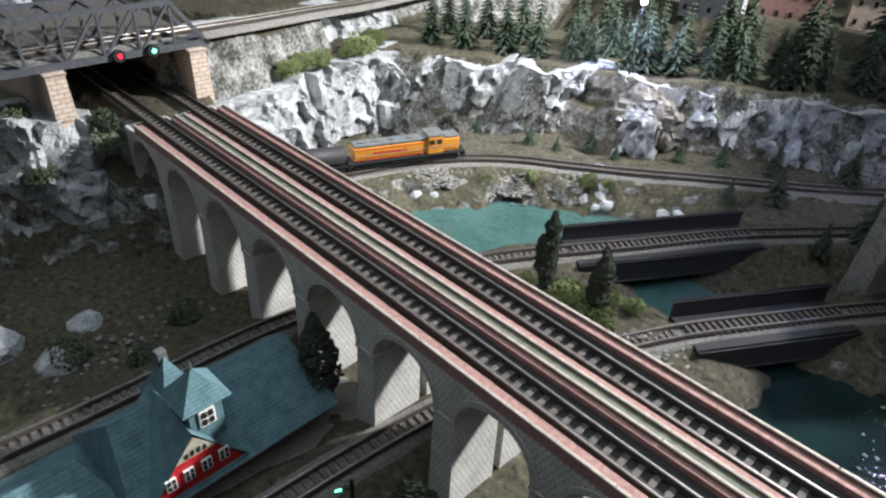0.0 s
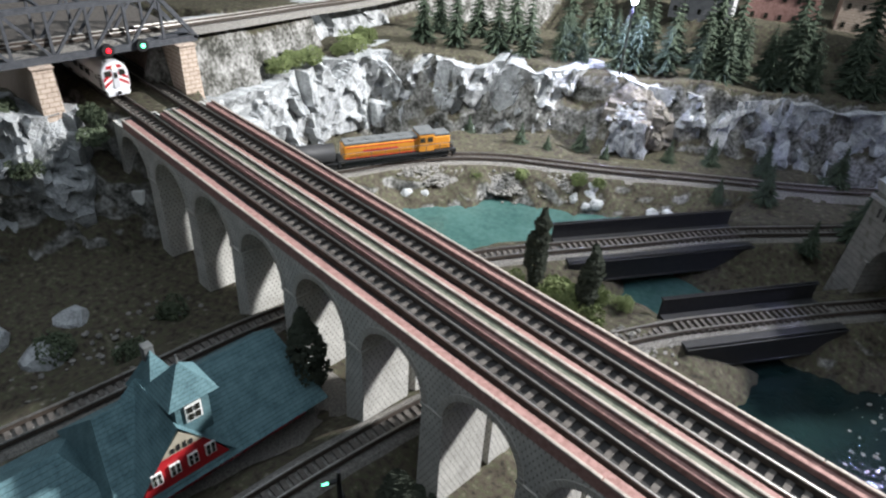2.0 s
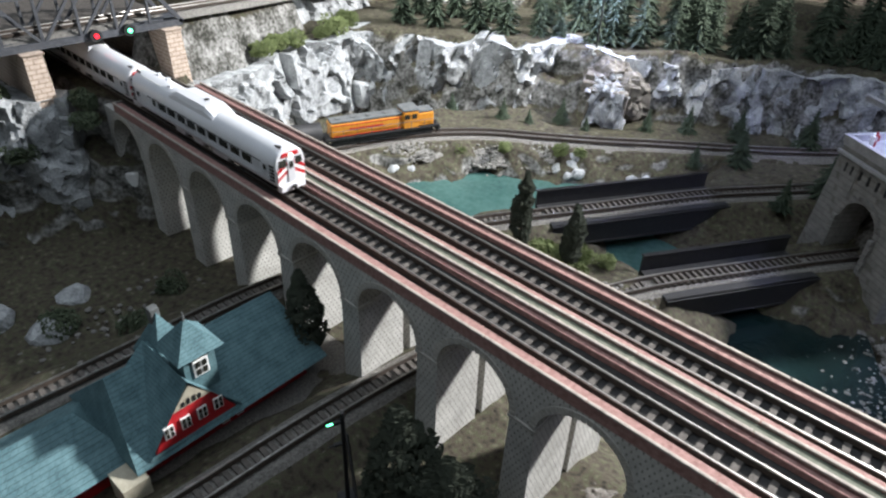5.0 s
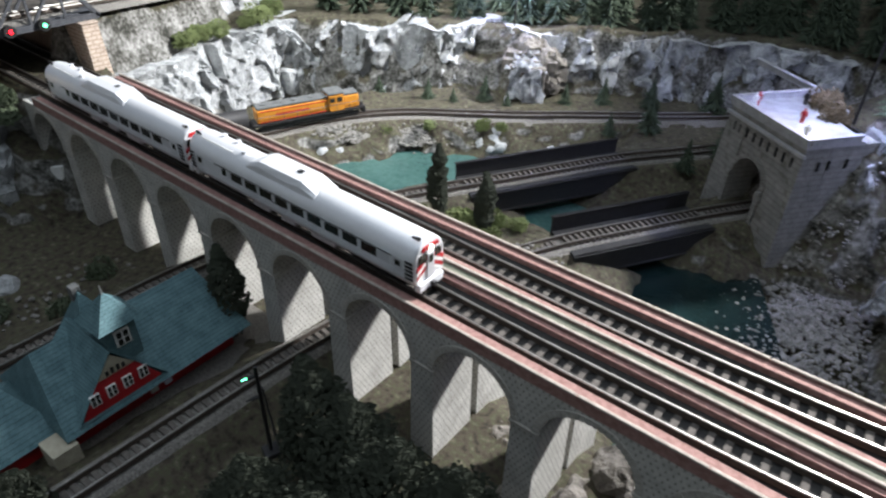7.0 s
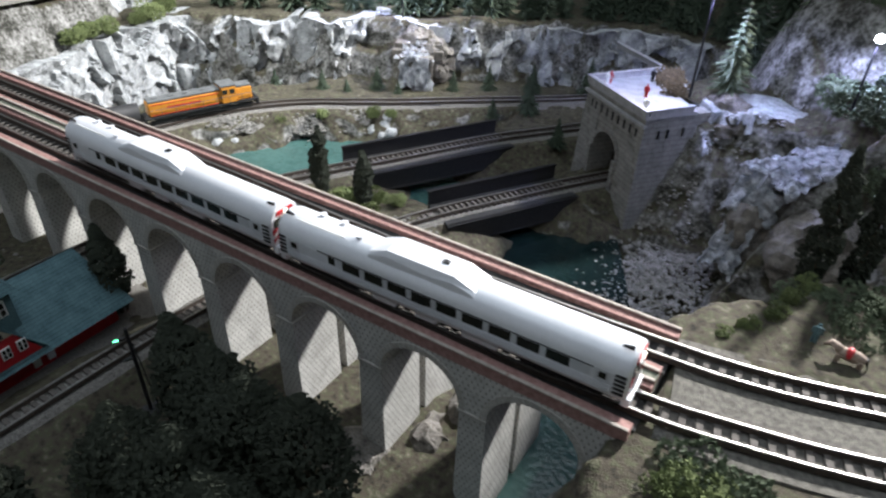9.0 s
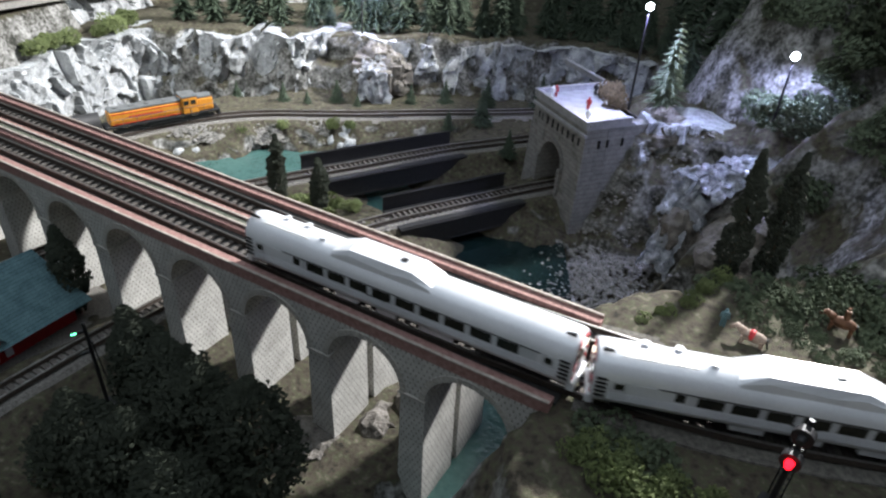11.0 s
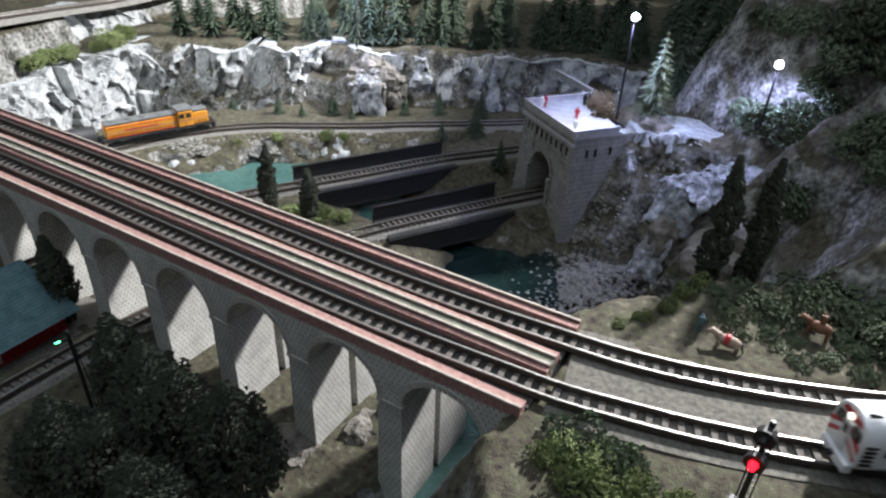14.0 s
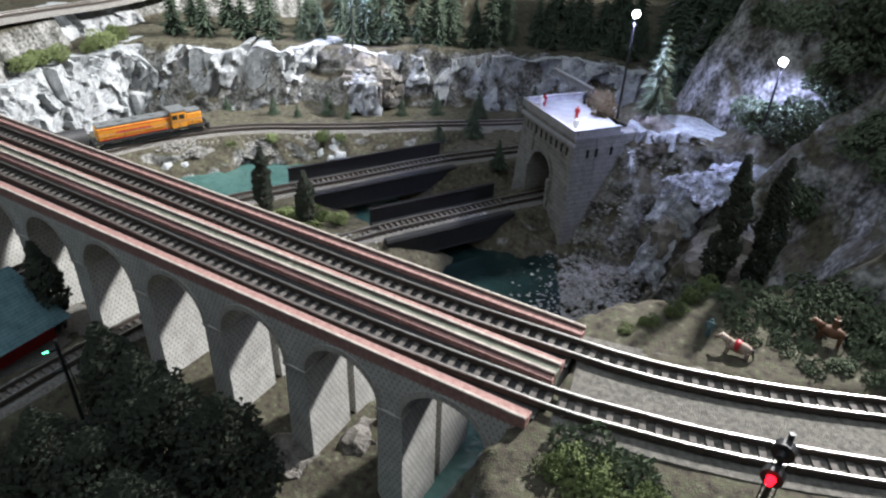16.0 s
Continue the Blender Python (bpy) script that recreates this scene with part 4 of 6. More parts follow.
def plant():
    rnd = random.Random(7)
    pines = [make_pine("pine_tree", 0.066, 0.0135, k, "dark green bottle-brush pine tree above the cliff") for k in range(4)]
    homes = [(-0.60, 0.345), (-0.565, 0.36), (-0.53, 0.385), (-0.50, 0.40)]
    for p, (x, y) in zip(pines, homes):
        p.matrix_basis = pose(x, y, ground_z(x, y) - .001, 0, 0, 40 * x)
    line = smooth_path([(-0.47, 0.425, 0), (-0.38, 0.475, 0), (-0.28, 0.535, 0), (-0.18, 0.585, 0), (-0.08, 0.575, 0), (0.0, 0.54, 0)], 0.021)
    for i, p in enumerate(line):
        for row in range(2):
            x, y = p.x + rnd.uniform(-.008, .008) - 0.018 * row, p.y + rnd.uniform(-.008, .008) + 0.034 * row
            put(pines[rnd.randrange(4)], x, y, None, rnd.uniform(0.75, 1.2), rnd.uniform(0, 360))
    for x, y, s in ((-0.545, 0.43, 1.1), (-0.58, 0.41, 1.0), (-0.50, 0.47, 1.15), (-0.44, 0.50, 1.2), (-0.62, 0.39, 0.9), (-0.36, 0.57, 1.25), (-0.30, 0.60, 1.2), (-0.22, 0.65, 1.3), (-0.15, 0.66, 1.3), (-0.08, 0.63, 1.3), (-0.40, 0.61, 1.3), (-0.33, 0.66, 1.3), (-0.27, 0.70, 1.4), (-0.19, 0.72, 1.4), (-0.11, 0.70, 1.4), (-0.03, 0.62, 1.4), (-0.46, 0.58, 1.2), (-0.51, 0.54, 1.2), (-0.04, 0.52, 1.3), (-0.055, 0.47, 1.2)):
        put(pines[rnd.randrange(4)], x, y, None, s, rnd.uniform(0, 360))
    # small dark firs along the pond track and by the tunnel
    small = make_pine("fir_tree", 0.030, 0.0075, 11, "small dark fir tree beside the track")
    small.matrix_basis = pose(-0.178, 0.350, 0.052)
    small["group"] = "small firs"
    for x, y, s in ((-0.268, 0.392, .8), (-0.235, 0.405, 1.25), (-0.42, 0.345, .55), (-0.372, 0.372, .55), (-0.445, 0.335, .8), (-0.40, 0.372, .9), (-0.30, 0.44, 1.0), (-0.26, 0.465, 1.1), (-0.33, 0.415, .8), (-0.16, 0.395, 1.5), (-0.205, 0.49, 1.4), (-0.495, 0.315, .7)):
        put(small, x, y, None, s, rnd.uniform(0, 360))
    # tall pines by the street lamps
    p = make_pine("pine_tree", 0.075, 0.015, 21, "tall frosted pine tree beside the terrace", "bushdark")
    p.matrix_basis = pose(-0.050, 0.36, 0.128)
    put(p, -0.02, 0.44, 0.12, 1.15, 50)
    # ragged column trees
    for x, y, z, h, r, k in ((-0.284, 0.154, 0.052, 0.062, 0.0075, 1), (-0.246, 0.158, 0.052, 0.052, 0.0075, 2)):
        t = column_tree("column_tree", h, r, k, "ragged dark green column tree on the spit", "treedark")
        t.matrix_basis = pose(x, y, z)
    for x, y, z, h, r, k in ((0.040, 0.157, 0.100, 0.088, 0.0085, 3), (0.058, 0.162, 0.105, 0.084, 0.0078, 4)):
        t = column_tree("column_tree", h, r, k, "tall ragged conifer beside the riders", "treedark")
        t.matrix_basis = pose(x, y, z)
    # dark trees in front of the viaduct, shade toned into their foliage
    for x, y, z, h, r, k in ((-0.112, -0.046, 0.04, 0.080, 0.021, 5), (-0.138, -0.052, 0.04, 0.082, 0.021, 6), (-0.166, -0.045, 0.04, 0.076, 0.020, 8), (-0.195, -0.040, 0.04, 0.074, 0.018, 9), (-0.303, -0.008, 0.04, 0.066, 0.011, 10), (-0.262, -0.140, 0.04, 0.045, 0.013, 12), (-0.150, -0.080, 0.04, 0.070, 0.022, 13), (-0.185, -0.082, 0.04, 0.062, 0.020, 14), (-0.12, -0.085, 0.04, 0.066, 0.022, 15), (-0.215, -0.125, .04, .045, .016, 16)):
        t = column_tree("broadleaf_tree", h, r, k, "dark green tree in front of the arches, shadow put into its colour", "treedark")
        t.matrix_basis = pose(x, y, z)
    russet = bush("russet_bush", 0.011, 77, "russet brown shrub behind the terrace", "autumn", 1.1)
    russet.matrix_basis = pose(-0.094, 0.362, 0.124)
    put(russet, -0.083, 0.350, 0.124, 0.9, 80)
    put(russet, -0.100, 0.378, 0.124, 1.0, 200)
    bs = [bush("bush", 0.011, 30 + k, "yellow-green foam bush on the rock ledge") for k in range(3)]
    for b, (x, y, z) in zip(bs, ((-0.594, 0.165, 0.114), (-0.60, 0.188, 0.114), (-0.600, 0.205, 0.114))):
        b.matrix_basis = pose(x, y, z)
    for x, y, z, s in ((-0.618, 0.262, 0.113, 1.1), (-0.628, 0.295, 0.113, 1.0), (-0.612, 0.245, .113, .7),
                       (-0.290, 0.140, .05, .8), (-0.278, 0.170, .05, .7), (-0.230, 0.180, .05, .55), (-0.245, 0.182, .05, .6), (-0.268, 0.142, 0.052, .9), (-0.258, 0.150, 0.052, 1.0), (-0.250, 0.166, .054, .9), (-0.272, 0.160, 0.052, .8), (-0.235, 0.148, .054, .7), (-0.300, 0.148, 0.05, .8), (-0.312, 0.135, 0.05, .7),
                       (-0.210, 0.116, 0.05, .65), (-0.40, 0.285, 0.05, .55), (-0.36, 0.315, 0.05, .6), (-0.345, 0.325, .05, .5), (-0.43, 0.255, .045, .5),
                       (0.020, -0.003, .119, .55), (0.034, -0.003, .119, .6), (0.050, -0.007, .118, .55), (0.028, -0.017, .108, .7), (0.044, -0.019, .108, .7), (0.060, -0.012, .112, .6), (0.014, -0.014, .108, .5),
                       (0.014, 0.078, .120, .3), (0.022, 0.088, .121, .35), (0.030, 0.101, .122, .4), (0.036, 0.118, .122, .45), (0.040, 0.136, .122, .45)):
        put(bs[rnd.randrange(3)], x, y, max(z, ground_z(x, y)), s * 1.15, rnd.uniform(0, 360))
    ds = [bush("low_shrub", 0.012, 50 + k, "low dark green shrub on the embankment", "bushdark") for k in range(2)]
    ds[0].matrix_basis, ds[1].matrix_basis = pose(0.018, 0.000, 0.118), pose(0.036, -0.002, 0.119)
    for x, y, z, s in ((0.05, -0.006, 0.118, .8), (0.026, -0.016, 0.108, .9), (0.044, -0.02, 0.108, 1.0), (0.06, -0.014, .112, .8), (0.034, -0.034, .095, 1.1), (0.012, -0.012, .108, .7),
                       (0.045, 0.345, 0.142, 1.6), (0.06, 0.33, 0.142, 1.5), (0.075, 0.34, 0.145, 1.6), (0.03, 0.36, 0.14, 1.5), (0.02, 0.385, 0.13, 1.6), (0.0, 0.40, 0.125, 1.7), (0.085, 0.30, .13, 1.4), (0.07, 0.27, 0.12, 1.3),
                       (0.06, 0.14, 0.118, 1.0), (0.04, 0.135, 0.11, .9), (0.085, 0.15, 0.12, 1.1), (0.10, 0.165, .122, 1.2), (0.045, .12, .115, .8), (0.12, 0.15, .124, 1.2), (0.055, 0.112, .124, .8), (0.075, 0.122, .125, .9), (0.095, 0.142, .125, 1.1), (0.11, 0.135, .126, 1.0), (0.125, 0.128, .126, 1.1), (0.03, 0.112, .11, .9), (0.14, 0.14, .126, 1.2), (0.075, 0.105, .126, .5), (0.05, 0.094, .12, .55), (0.04, 0.088, .116, .6), (0.058, 0.104, .122, .7), (0.07, 0.114, .123, .7), (0.034, 0.10, .112, .8), (0.084, 0.128, .124, .8), (0.05, 0.125, .12, .9), (0.066, 0.13, .122, .9), (0.125, 0.115, .124, .7), (0.08, 0.097, .124, .5), (0.066, 0.098, .124, .5), (0.072, 0.082, .122, .4), (0.086, 0.108, .124, .5), (0.104, 0.122, .124, .55), (0.088, 0.092, .124, .55), (0.10, 0.10, .124, .6), (0.115, 0.10, .124, .6), (0.11, 0.112, .126, .6), (0.13, 0.112, .126, .7),
                       (0.012, 0.40, 0.204, 1.3), (0.03, 0.392, .205, 1.3), (0.041, 0.387, 0.206, 1.5), (0.063, 0.383, 0.206, 1.6), (0.081, 0.388, 0.216, 1.7), (0.065, 0.376, 0.188, 1.5), (0.06, 0.371, 0.172, 1.3), (0.082, 0.378, 0.191, 1.6), (0.097, 0.284, 0.170, 1.2), (0.106, 0.259, 0.158, 1.1), (0.09, 0.286, 0.160, 1.2), (0.053, 0.362, 0.149, 1.3), (0.068, 0.366, 0.16, 1.4),
                       (-0.552, -0.010, 0.122, .9), (-0.575, -0.055, .130, .8), (-0.540, -0.012, .112, .8), (-0.59, -0.08, .128, .8), (-0.545, -0.058, .098, .8),
                       (-0.27, -0.15, .042, 1.6), (-0.29, -0.165, .042, 1.5), (-0.205, -0.085, 0.042, 1.0), (-0.18, -0.06, .042, 1.0), (-0.40, -0.06, .042, .8), (-0.43, -0.09, .042, .9), (-0.42, -0.03, .042, .8)):
        put(ds[rnd.randrange(2)], x, y, z, s, rnd.uniform(0, 360))


plant()


# ---- boulders and gravel ----
def boulder_mesh(r, seed, flat=0.7):
    bm = bmesh.new()
    bmesh.ops.create_icosphere(bm, subdivisions=2, radius=1)
    off = Vector((seed * 2.1, seed, 0))
    for v in bm.verts:
        c = v.co.copy()
        v.co = c * (1 + 0.35 * noise.noise(c * 1.1 + off) + 0.15 * noise.noise(c * 2.7 + off)) * r
        v.co.z *= flat
    return bm


def boulders():
    rnd = random.Random(5)
    kinds = []
    for k in range(4):
        kinds.append(tagged(mesh_object("boulder", boulder_mesh(0.006, k + 1), M["rock"]), "rounded pale grey boulder on the pond shore", "boulder", "shore boulders"))
    spots = [(-0.472, 0.190, .034, 1.1), (-0.462, 0.203, .034, 1.2), (-0.451, 0.213, .034, .9), (-0.458, .222, .036, .9)]
    for b, (x, y, z, s) in zip(kinds, spots):
        b.matrix_basis = pose(x, y, z, 0, 0, 70 * s)
        b.scale = (s, s, s)
    for x, y, z, s in ((-0.480, 0.182, .034, 1.0), (-0.443, 0.226, .034, .8), (-0.352, 0.326, .045, 1.1), (-0.340, 0.316, .036, 1.2), (-0.350, 0.318, .04, 1.2), (-0.358, 0.310, .036, 1.3), (-0.345, 0.309, .034, .9), (-0.362, 0.322, .044, 1.0), (-0.366, 0.300, .033, .8), (-0.300, 0.345, .034, 1.1), (-0.29, 0.352, .036, .9),
                       (-0.43, -0.098, .04, 2.2), (-0.455, -0.075, .04, 1.8), (-0.46, -0.12, .044, 2.4), (-0.40, -0.02, .04, .9), (-0.22, 0.135, .045, .7), (-0.198, 0.150, .04, .8), (-0.19, .14, .035, .9)):
        c = copy_thing(kinds[rnd.randrange(4)], pose(x, y, z, 0, 0, rnd.uniform(0, 360)))
        c.scale = (s, s, s)
    # gravel along the shore, one mass
    verts, faces = [], []
    shore = smooth_path([(-0.468, 0.205, 0), (-0.440, 0.232, 0), (-0.412, 0.262, 0), (-0.385, 0.290, 0), (-0.362, 0.308, 0)], 0.001)
    spots = [(p.x + rnd.gauss(0, .004) - .003, p.y + rnd.gauss(0, .004) + .003, 0) for p in shore for _ in range(7)]
    bed = smooth_path([(-0.030, 0.315, 0), (-0.045, 0.275, 0), (-0.050, 0.235, 0), (-0.040, 0.20, 0), (-0.045, 0.15, 0)], 0.001)
    spots += [(p.x + rnd.gauss(0, .020), p.y + rnd.gauss(0, .018), 0) for p in bed for _ in range(16)]
    spots += [(-0.20 + rnd.gauss(0, .012), 0.145 + rnd.gauss(0, .012), 0) for _ in range(160)]
    spots += [(rnd.uniform(-.44, -.37), rnd.uniform(-.12, -.01), 0) for _ in range(120)]
    zs = height(np.array([s[0] for s in spots]), np.array([s[1] for s in spots]))
    tmpl = boulder_mesh(1.0, 9)
    bm2 = bmesh.new()
    bmesh.ops.create_icosphere(bm2, subdivisions=1, radius=1)
    tv = [v.co.copy() for v in bm2.verts]
    tf = [[v.index for v in f.verts] for f in bm2.faces]
    bm2.free()
    tmpl.free()
    for (x, y, _), z in zip(spots, zs):
        r = rnd.uniform(.0009, .0024)
        n0 = len(verts)
        sq = rnd.uniform(.5, .9)
        for c in tv:
            k = r * rnd.uniform(.75, 1.2)
            verts.append((x + c.x * k, y + c.y * k, max(z, WATER - .001) + c.z * k * sq))
        faces += [[n0 + i for i in f] for f in tf]
    me = bpy.data.meshes.new("gravel")
    me.from_pydata(verts, [], faces)
    me.materials.append(M["pebble"])
    tagged(new("gravel", me), "pale loose stones along the shore and river bed", "gravel", kind="stuff")


boulders()


# ---- waterfalls ----
def cascade(name, line, width, z_list, label, seed):
    """Sheets of white water stepping down a rock."""
    ob = thing(name, label, "waterfall", "waterfalls")
    rnd = random.Random(seed)
    for i in range(len(line) - 1):
        a, b = Vector(line[i]), Vector(line[i + 1])
        d = b - a
        s = Vector((-d.y, d.x, 0))
        s = s.normalized() if s.length > 1e-6 else Vector((1, 0, 0))
        w = width[i] / 2
        bm = bmesh.new()
        n, m = 44, 26
        grid = []
        for u in range(n + 1):
            row = []
            for v in range(m + 1):
                t, q = v / m, u / n * 2 - 1
                p = a + d * t + s * w * q * (0.85 + .3 * t)
                k = noise.noise(Vector((q * 4, t * 1.5, seed + i)) * 2)
                g = Vector((p.x * 1.0, p.y, p.z * .5)) * 170 + Vector((0, 0, seed))
                p += Vector((noise.noise(g), noise.noise(g + Vector((7, 3, 1))), 1.2 * noise.noise(g * 0.7 + Vector((2, 8, 4))))) * 0.0042 + Vector((noise.noise(g * 2.6), noise.noise(g * 2.6 + Vector((4, 1, 6))), 1.3 * noise.noise(g * 2.3 + Vector((1, 5, 9))))) * 0.0022 + Vector((0, 0, 0.0018 * k - 0.005 * abs(q) ** 3))
                row.append(bm.verts.new(p))
            grid.append(row)
        for u in range(n):
            for v in range(m):
                bm.faces.new((grid[u][v], grid[u + 1][v], grid[u + 1][v + 1], grid[u][v + 1]))
        bmesh.ops.solidify(bm, geom=bm.faces[:], thickness=0.002)
        part("water_sheet", finish(bm), M["foam"], ob, "frozen white water", True)
    return ob


cascade("waterfall", [(-0.377, 0.4135, 0.0985), (-0.372, 0.405, 0.0905), (-0.366, 0.394, 0.0885), (-0.3635, 0.3895, 0.054)], [0.034, 0.036, 0.036], None, "white model waterfall stepping down the cliff ledges", 2)
cascade("waterfall", [(0.050, 0.320, 0.127), (0.020, 0.294, 0.119), (-0.001, 0.274, 0.110), (-0.004, 0.264, 0.086), (-0.011, 0.252, 0.046)], [0.042, 0.046, 0.034, 0.026], None, "white water tumbling over rocks beside the tunnel", 4)


def crag(x, y, z, r, seed, flat, label):
    bm = bmesh.new()
    bmesh.ops.create_icosphere(bm, subdivisions=4, radius=1)
    off = Vector((seed * 2.3, seed * .7, seed))
    for v in bm.verts:
        c = v.co.copy()
        f = noise.voronoi(c * 1.7 + off)[1][0]
        k = 1 + 0.35 * noise.noise(f * 2.0 + off) + 0.10 * noise.noise(c * 6 + off) + 0.25 * noise.noise(c + off)
        v.co = Vector((c.x, c.y, c.z * flat)) * k * r
    ob = mesh_object("crag", bm, M["rock"])
    ob.location = (x, y, z)
    return tagged(ob, label, "rock", "crags")


for x, y, z, r, sd, fl in ((0.016, 0.296, 0.072, 0.034, 1, 1.0), (0.045, 0.318, 0.084, 0.034, 2, 1.0), (0.002, 0.274, 0.060, 0.020, 3, 1.5), (0.045, 0.262, 0.068, 0.032, 4, 1.0)):
    crag(x, y, z, r, sd, fl, "pale craggy rock beside the cascade").data.materials[0] = M["rockbrown"]
for x, y, z, r, sd, fl in ((-0.094, 0.026, 0.028, 0.020, 9, .9), (-0.115, -0.008, 0.026, 0.022, 10, .8), (-0.080, .050, .032, .020, 11, .9), (-0.145, 0.035, 0.03, 0.016, 12, .8), (-0.045, 0.352, 0.112, 0.022, 13, 1.0)):
    crag(x, y, z, r, sd, fl, "weathered grey crag on the river bank").data.materials[0] = M["rockbrown"]

# block behind the lower fall, and stepped ledges above it
bm = bmesh.new()
box(bm, -0.019, 0.019, 0.0, 0.030, 0.040, 0.0865, 0.002)
for k in range(2):
    box(bm, -0.026 + .002 * k, 0.030 - .003 * k, 0.010 + .007 * k, 0.05, 0.080, 0.0905 + .0052 * k, 0.0012)
for v in bm.verts:
    v.co += Vector((noise.noise(v.co * 160), noise.noise(v.co * 160 + Vector((9, 0, 0))), 0.4 * noise.noise(v.co * 150))) * 0.0018
ledge = tagged(mesh_object("waterfall_ledge", bm, M["rockbrown"]), "stepped rock ledges carrying the waterfall", "rock ledge", kind="structure")
crag(-0.386, 0.428, 0.085, 0.024, 21, 1.0, "weathered grey crag above the waterfall").data.materials[0] = M["rockbrown"]
crag(-0.362, 0.428, 0.075, 0.022, 22, 1.1, "weathered grey crag beside the waterfall").data.materials[0] = M["rockbrown"]
ledge.matrix_basis = pose(-0.367, 0.3945, 0, 0, 0, 27)


def small_house(x, y, z, rz, w, d, h, wall, label):
    ob = thing("house", label, "house", "houses beyond the trees", at=pose(x, y, z, 0, 0, rz))
    bm = bmesh.new()
    box(bm, -w / 2, w / 2, -d / 2, d / 2, 0, h)
    part("wall", bm, M[wall], ob)
    bm = bmesh.new()
    prism(bm, [(-d / 2 - .003, h), (d / 2 + .003, h), (0, h + d * .35)], -w / 2 - .002, w / 2 + .002, "x")
    part("roof", finish(bm), M["greyroof"], ob)
    n = int(w / .014)
    for f in range(2):
        for k in range(n):
            bm = bmesh.new()
            cx, cz = -w / 2 + w * (k + .5) / n, h * (.28 + .45 * f)
            box(bm, cx - .0022, cx + .0022, -d / 2 - .0006, -d / 2 + .0004, cz - .0032, cz + .0032)
            part("window", bm, M["glass"], ob)


small_house(-0.47, 0.72, 0.118, 15, 0.075, 0.05, 0.042, "plaza", "white wooden house beyond the trees")
small_house(-0.30, 0.82, 0.12, 20, 0.08, 0.05, 0.048, "pinkstone", "buff house beyond the trees")
small_house(-0.395, 0.78, 0.118, 20, 0.08, 0.05, 0.048, "walk", "brick-red house beyond the trees")

# parked vehicle below the end of the viaduct
van = thing("van", "white van with glowing red tail lamps parked under the slope", "van", at=pose(-0.534, -0.001, 0.0605, 0, 0, 215))
van.scale = (0.95, 0.95, 0.95)
bm = bmesh.new()
box(bm, -.015, .010, -.006, .006, .003, .017, .0015)
part("body", bm, M["white"], van)
bm = bmesh.new()
box(bm, .0102, .016, -.0056, .0056, .003, .011, .0012)
part("bonnet", bm, M["red"], van)
for y in (-.0045, .0045):
    bm = bmesh.new()
    cyl(bm, (-.0150, y, .0065), (-.0158, y, .0065), .0011, None, 8)
    part("tail_lamp", bm, M["redglow"], van)
    for x in (-.009, .010):
        bm = bmesh.new()
        cyl(bm, (x, y + math.copysign(.001, y), .0028), (x, y + math.copysign(.0022, y), .0028), .0028, None, 10)
        part("wheel", bm, M["black"], van)

# low trestle where the stream passes under the pond track
bm = bmesh.new()
bar(bm, (-0.392, 0.309, 0.050), (-0.315, 0.368, 0.050), 0.0012, 0.009)
tagged(mesh_object("trestle_girder", bm, M["girder"]), "dark girder under the pond track", "girder", kind="structure")

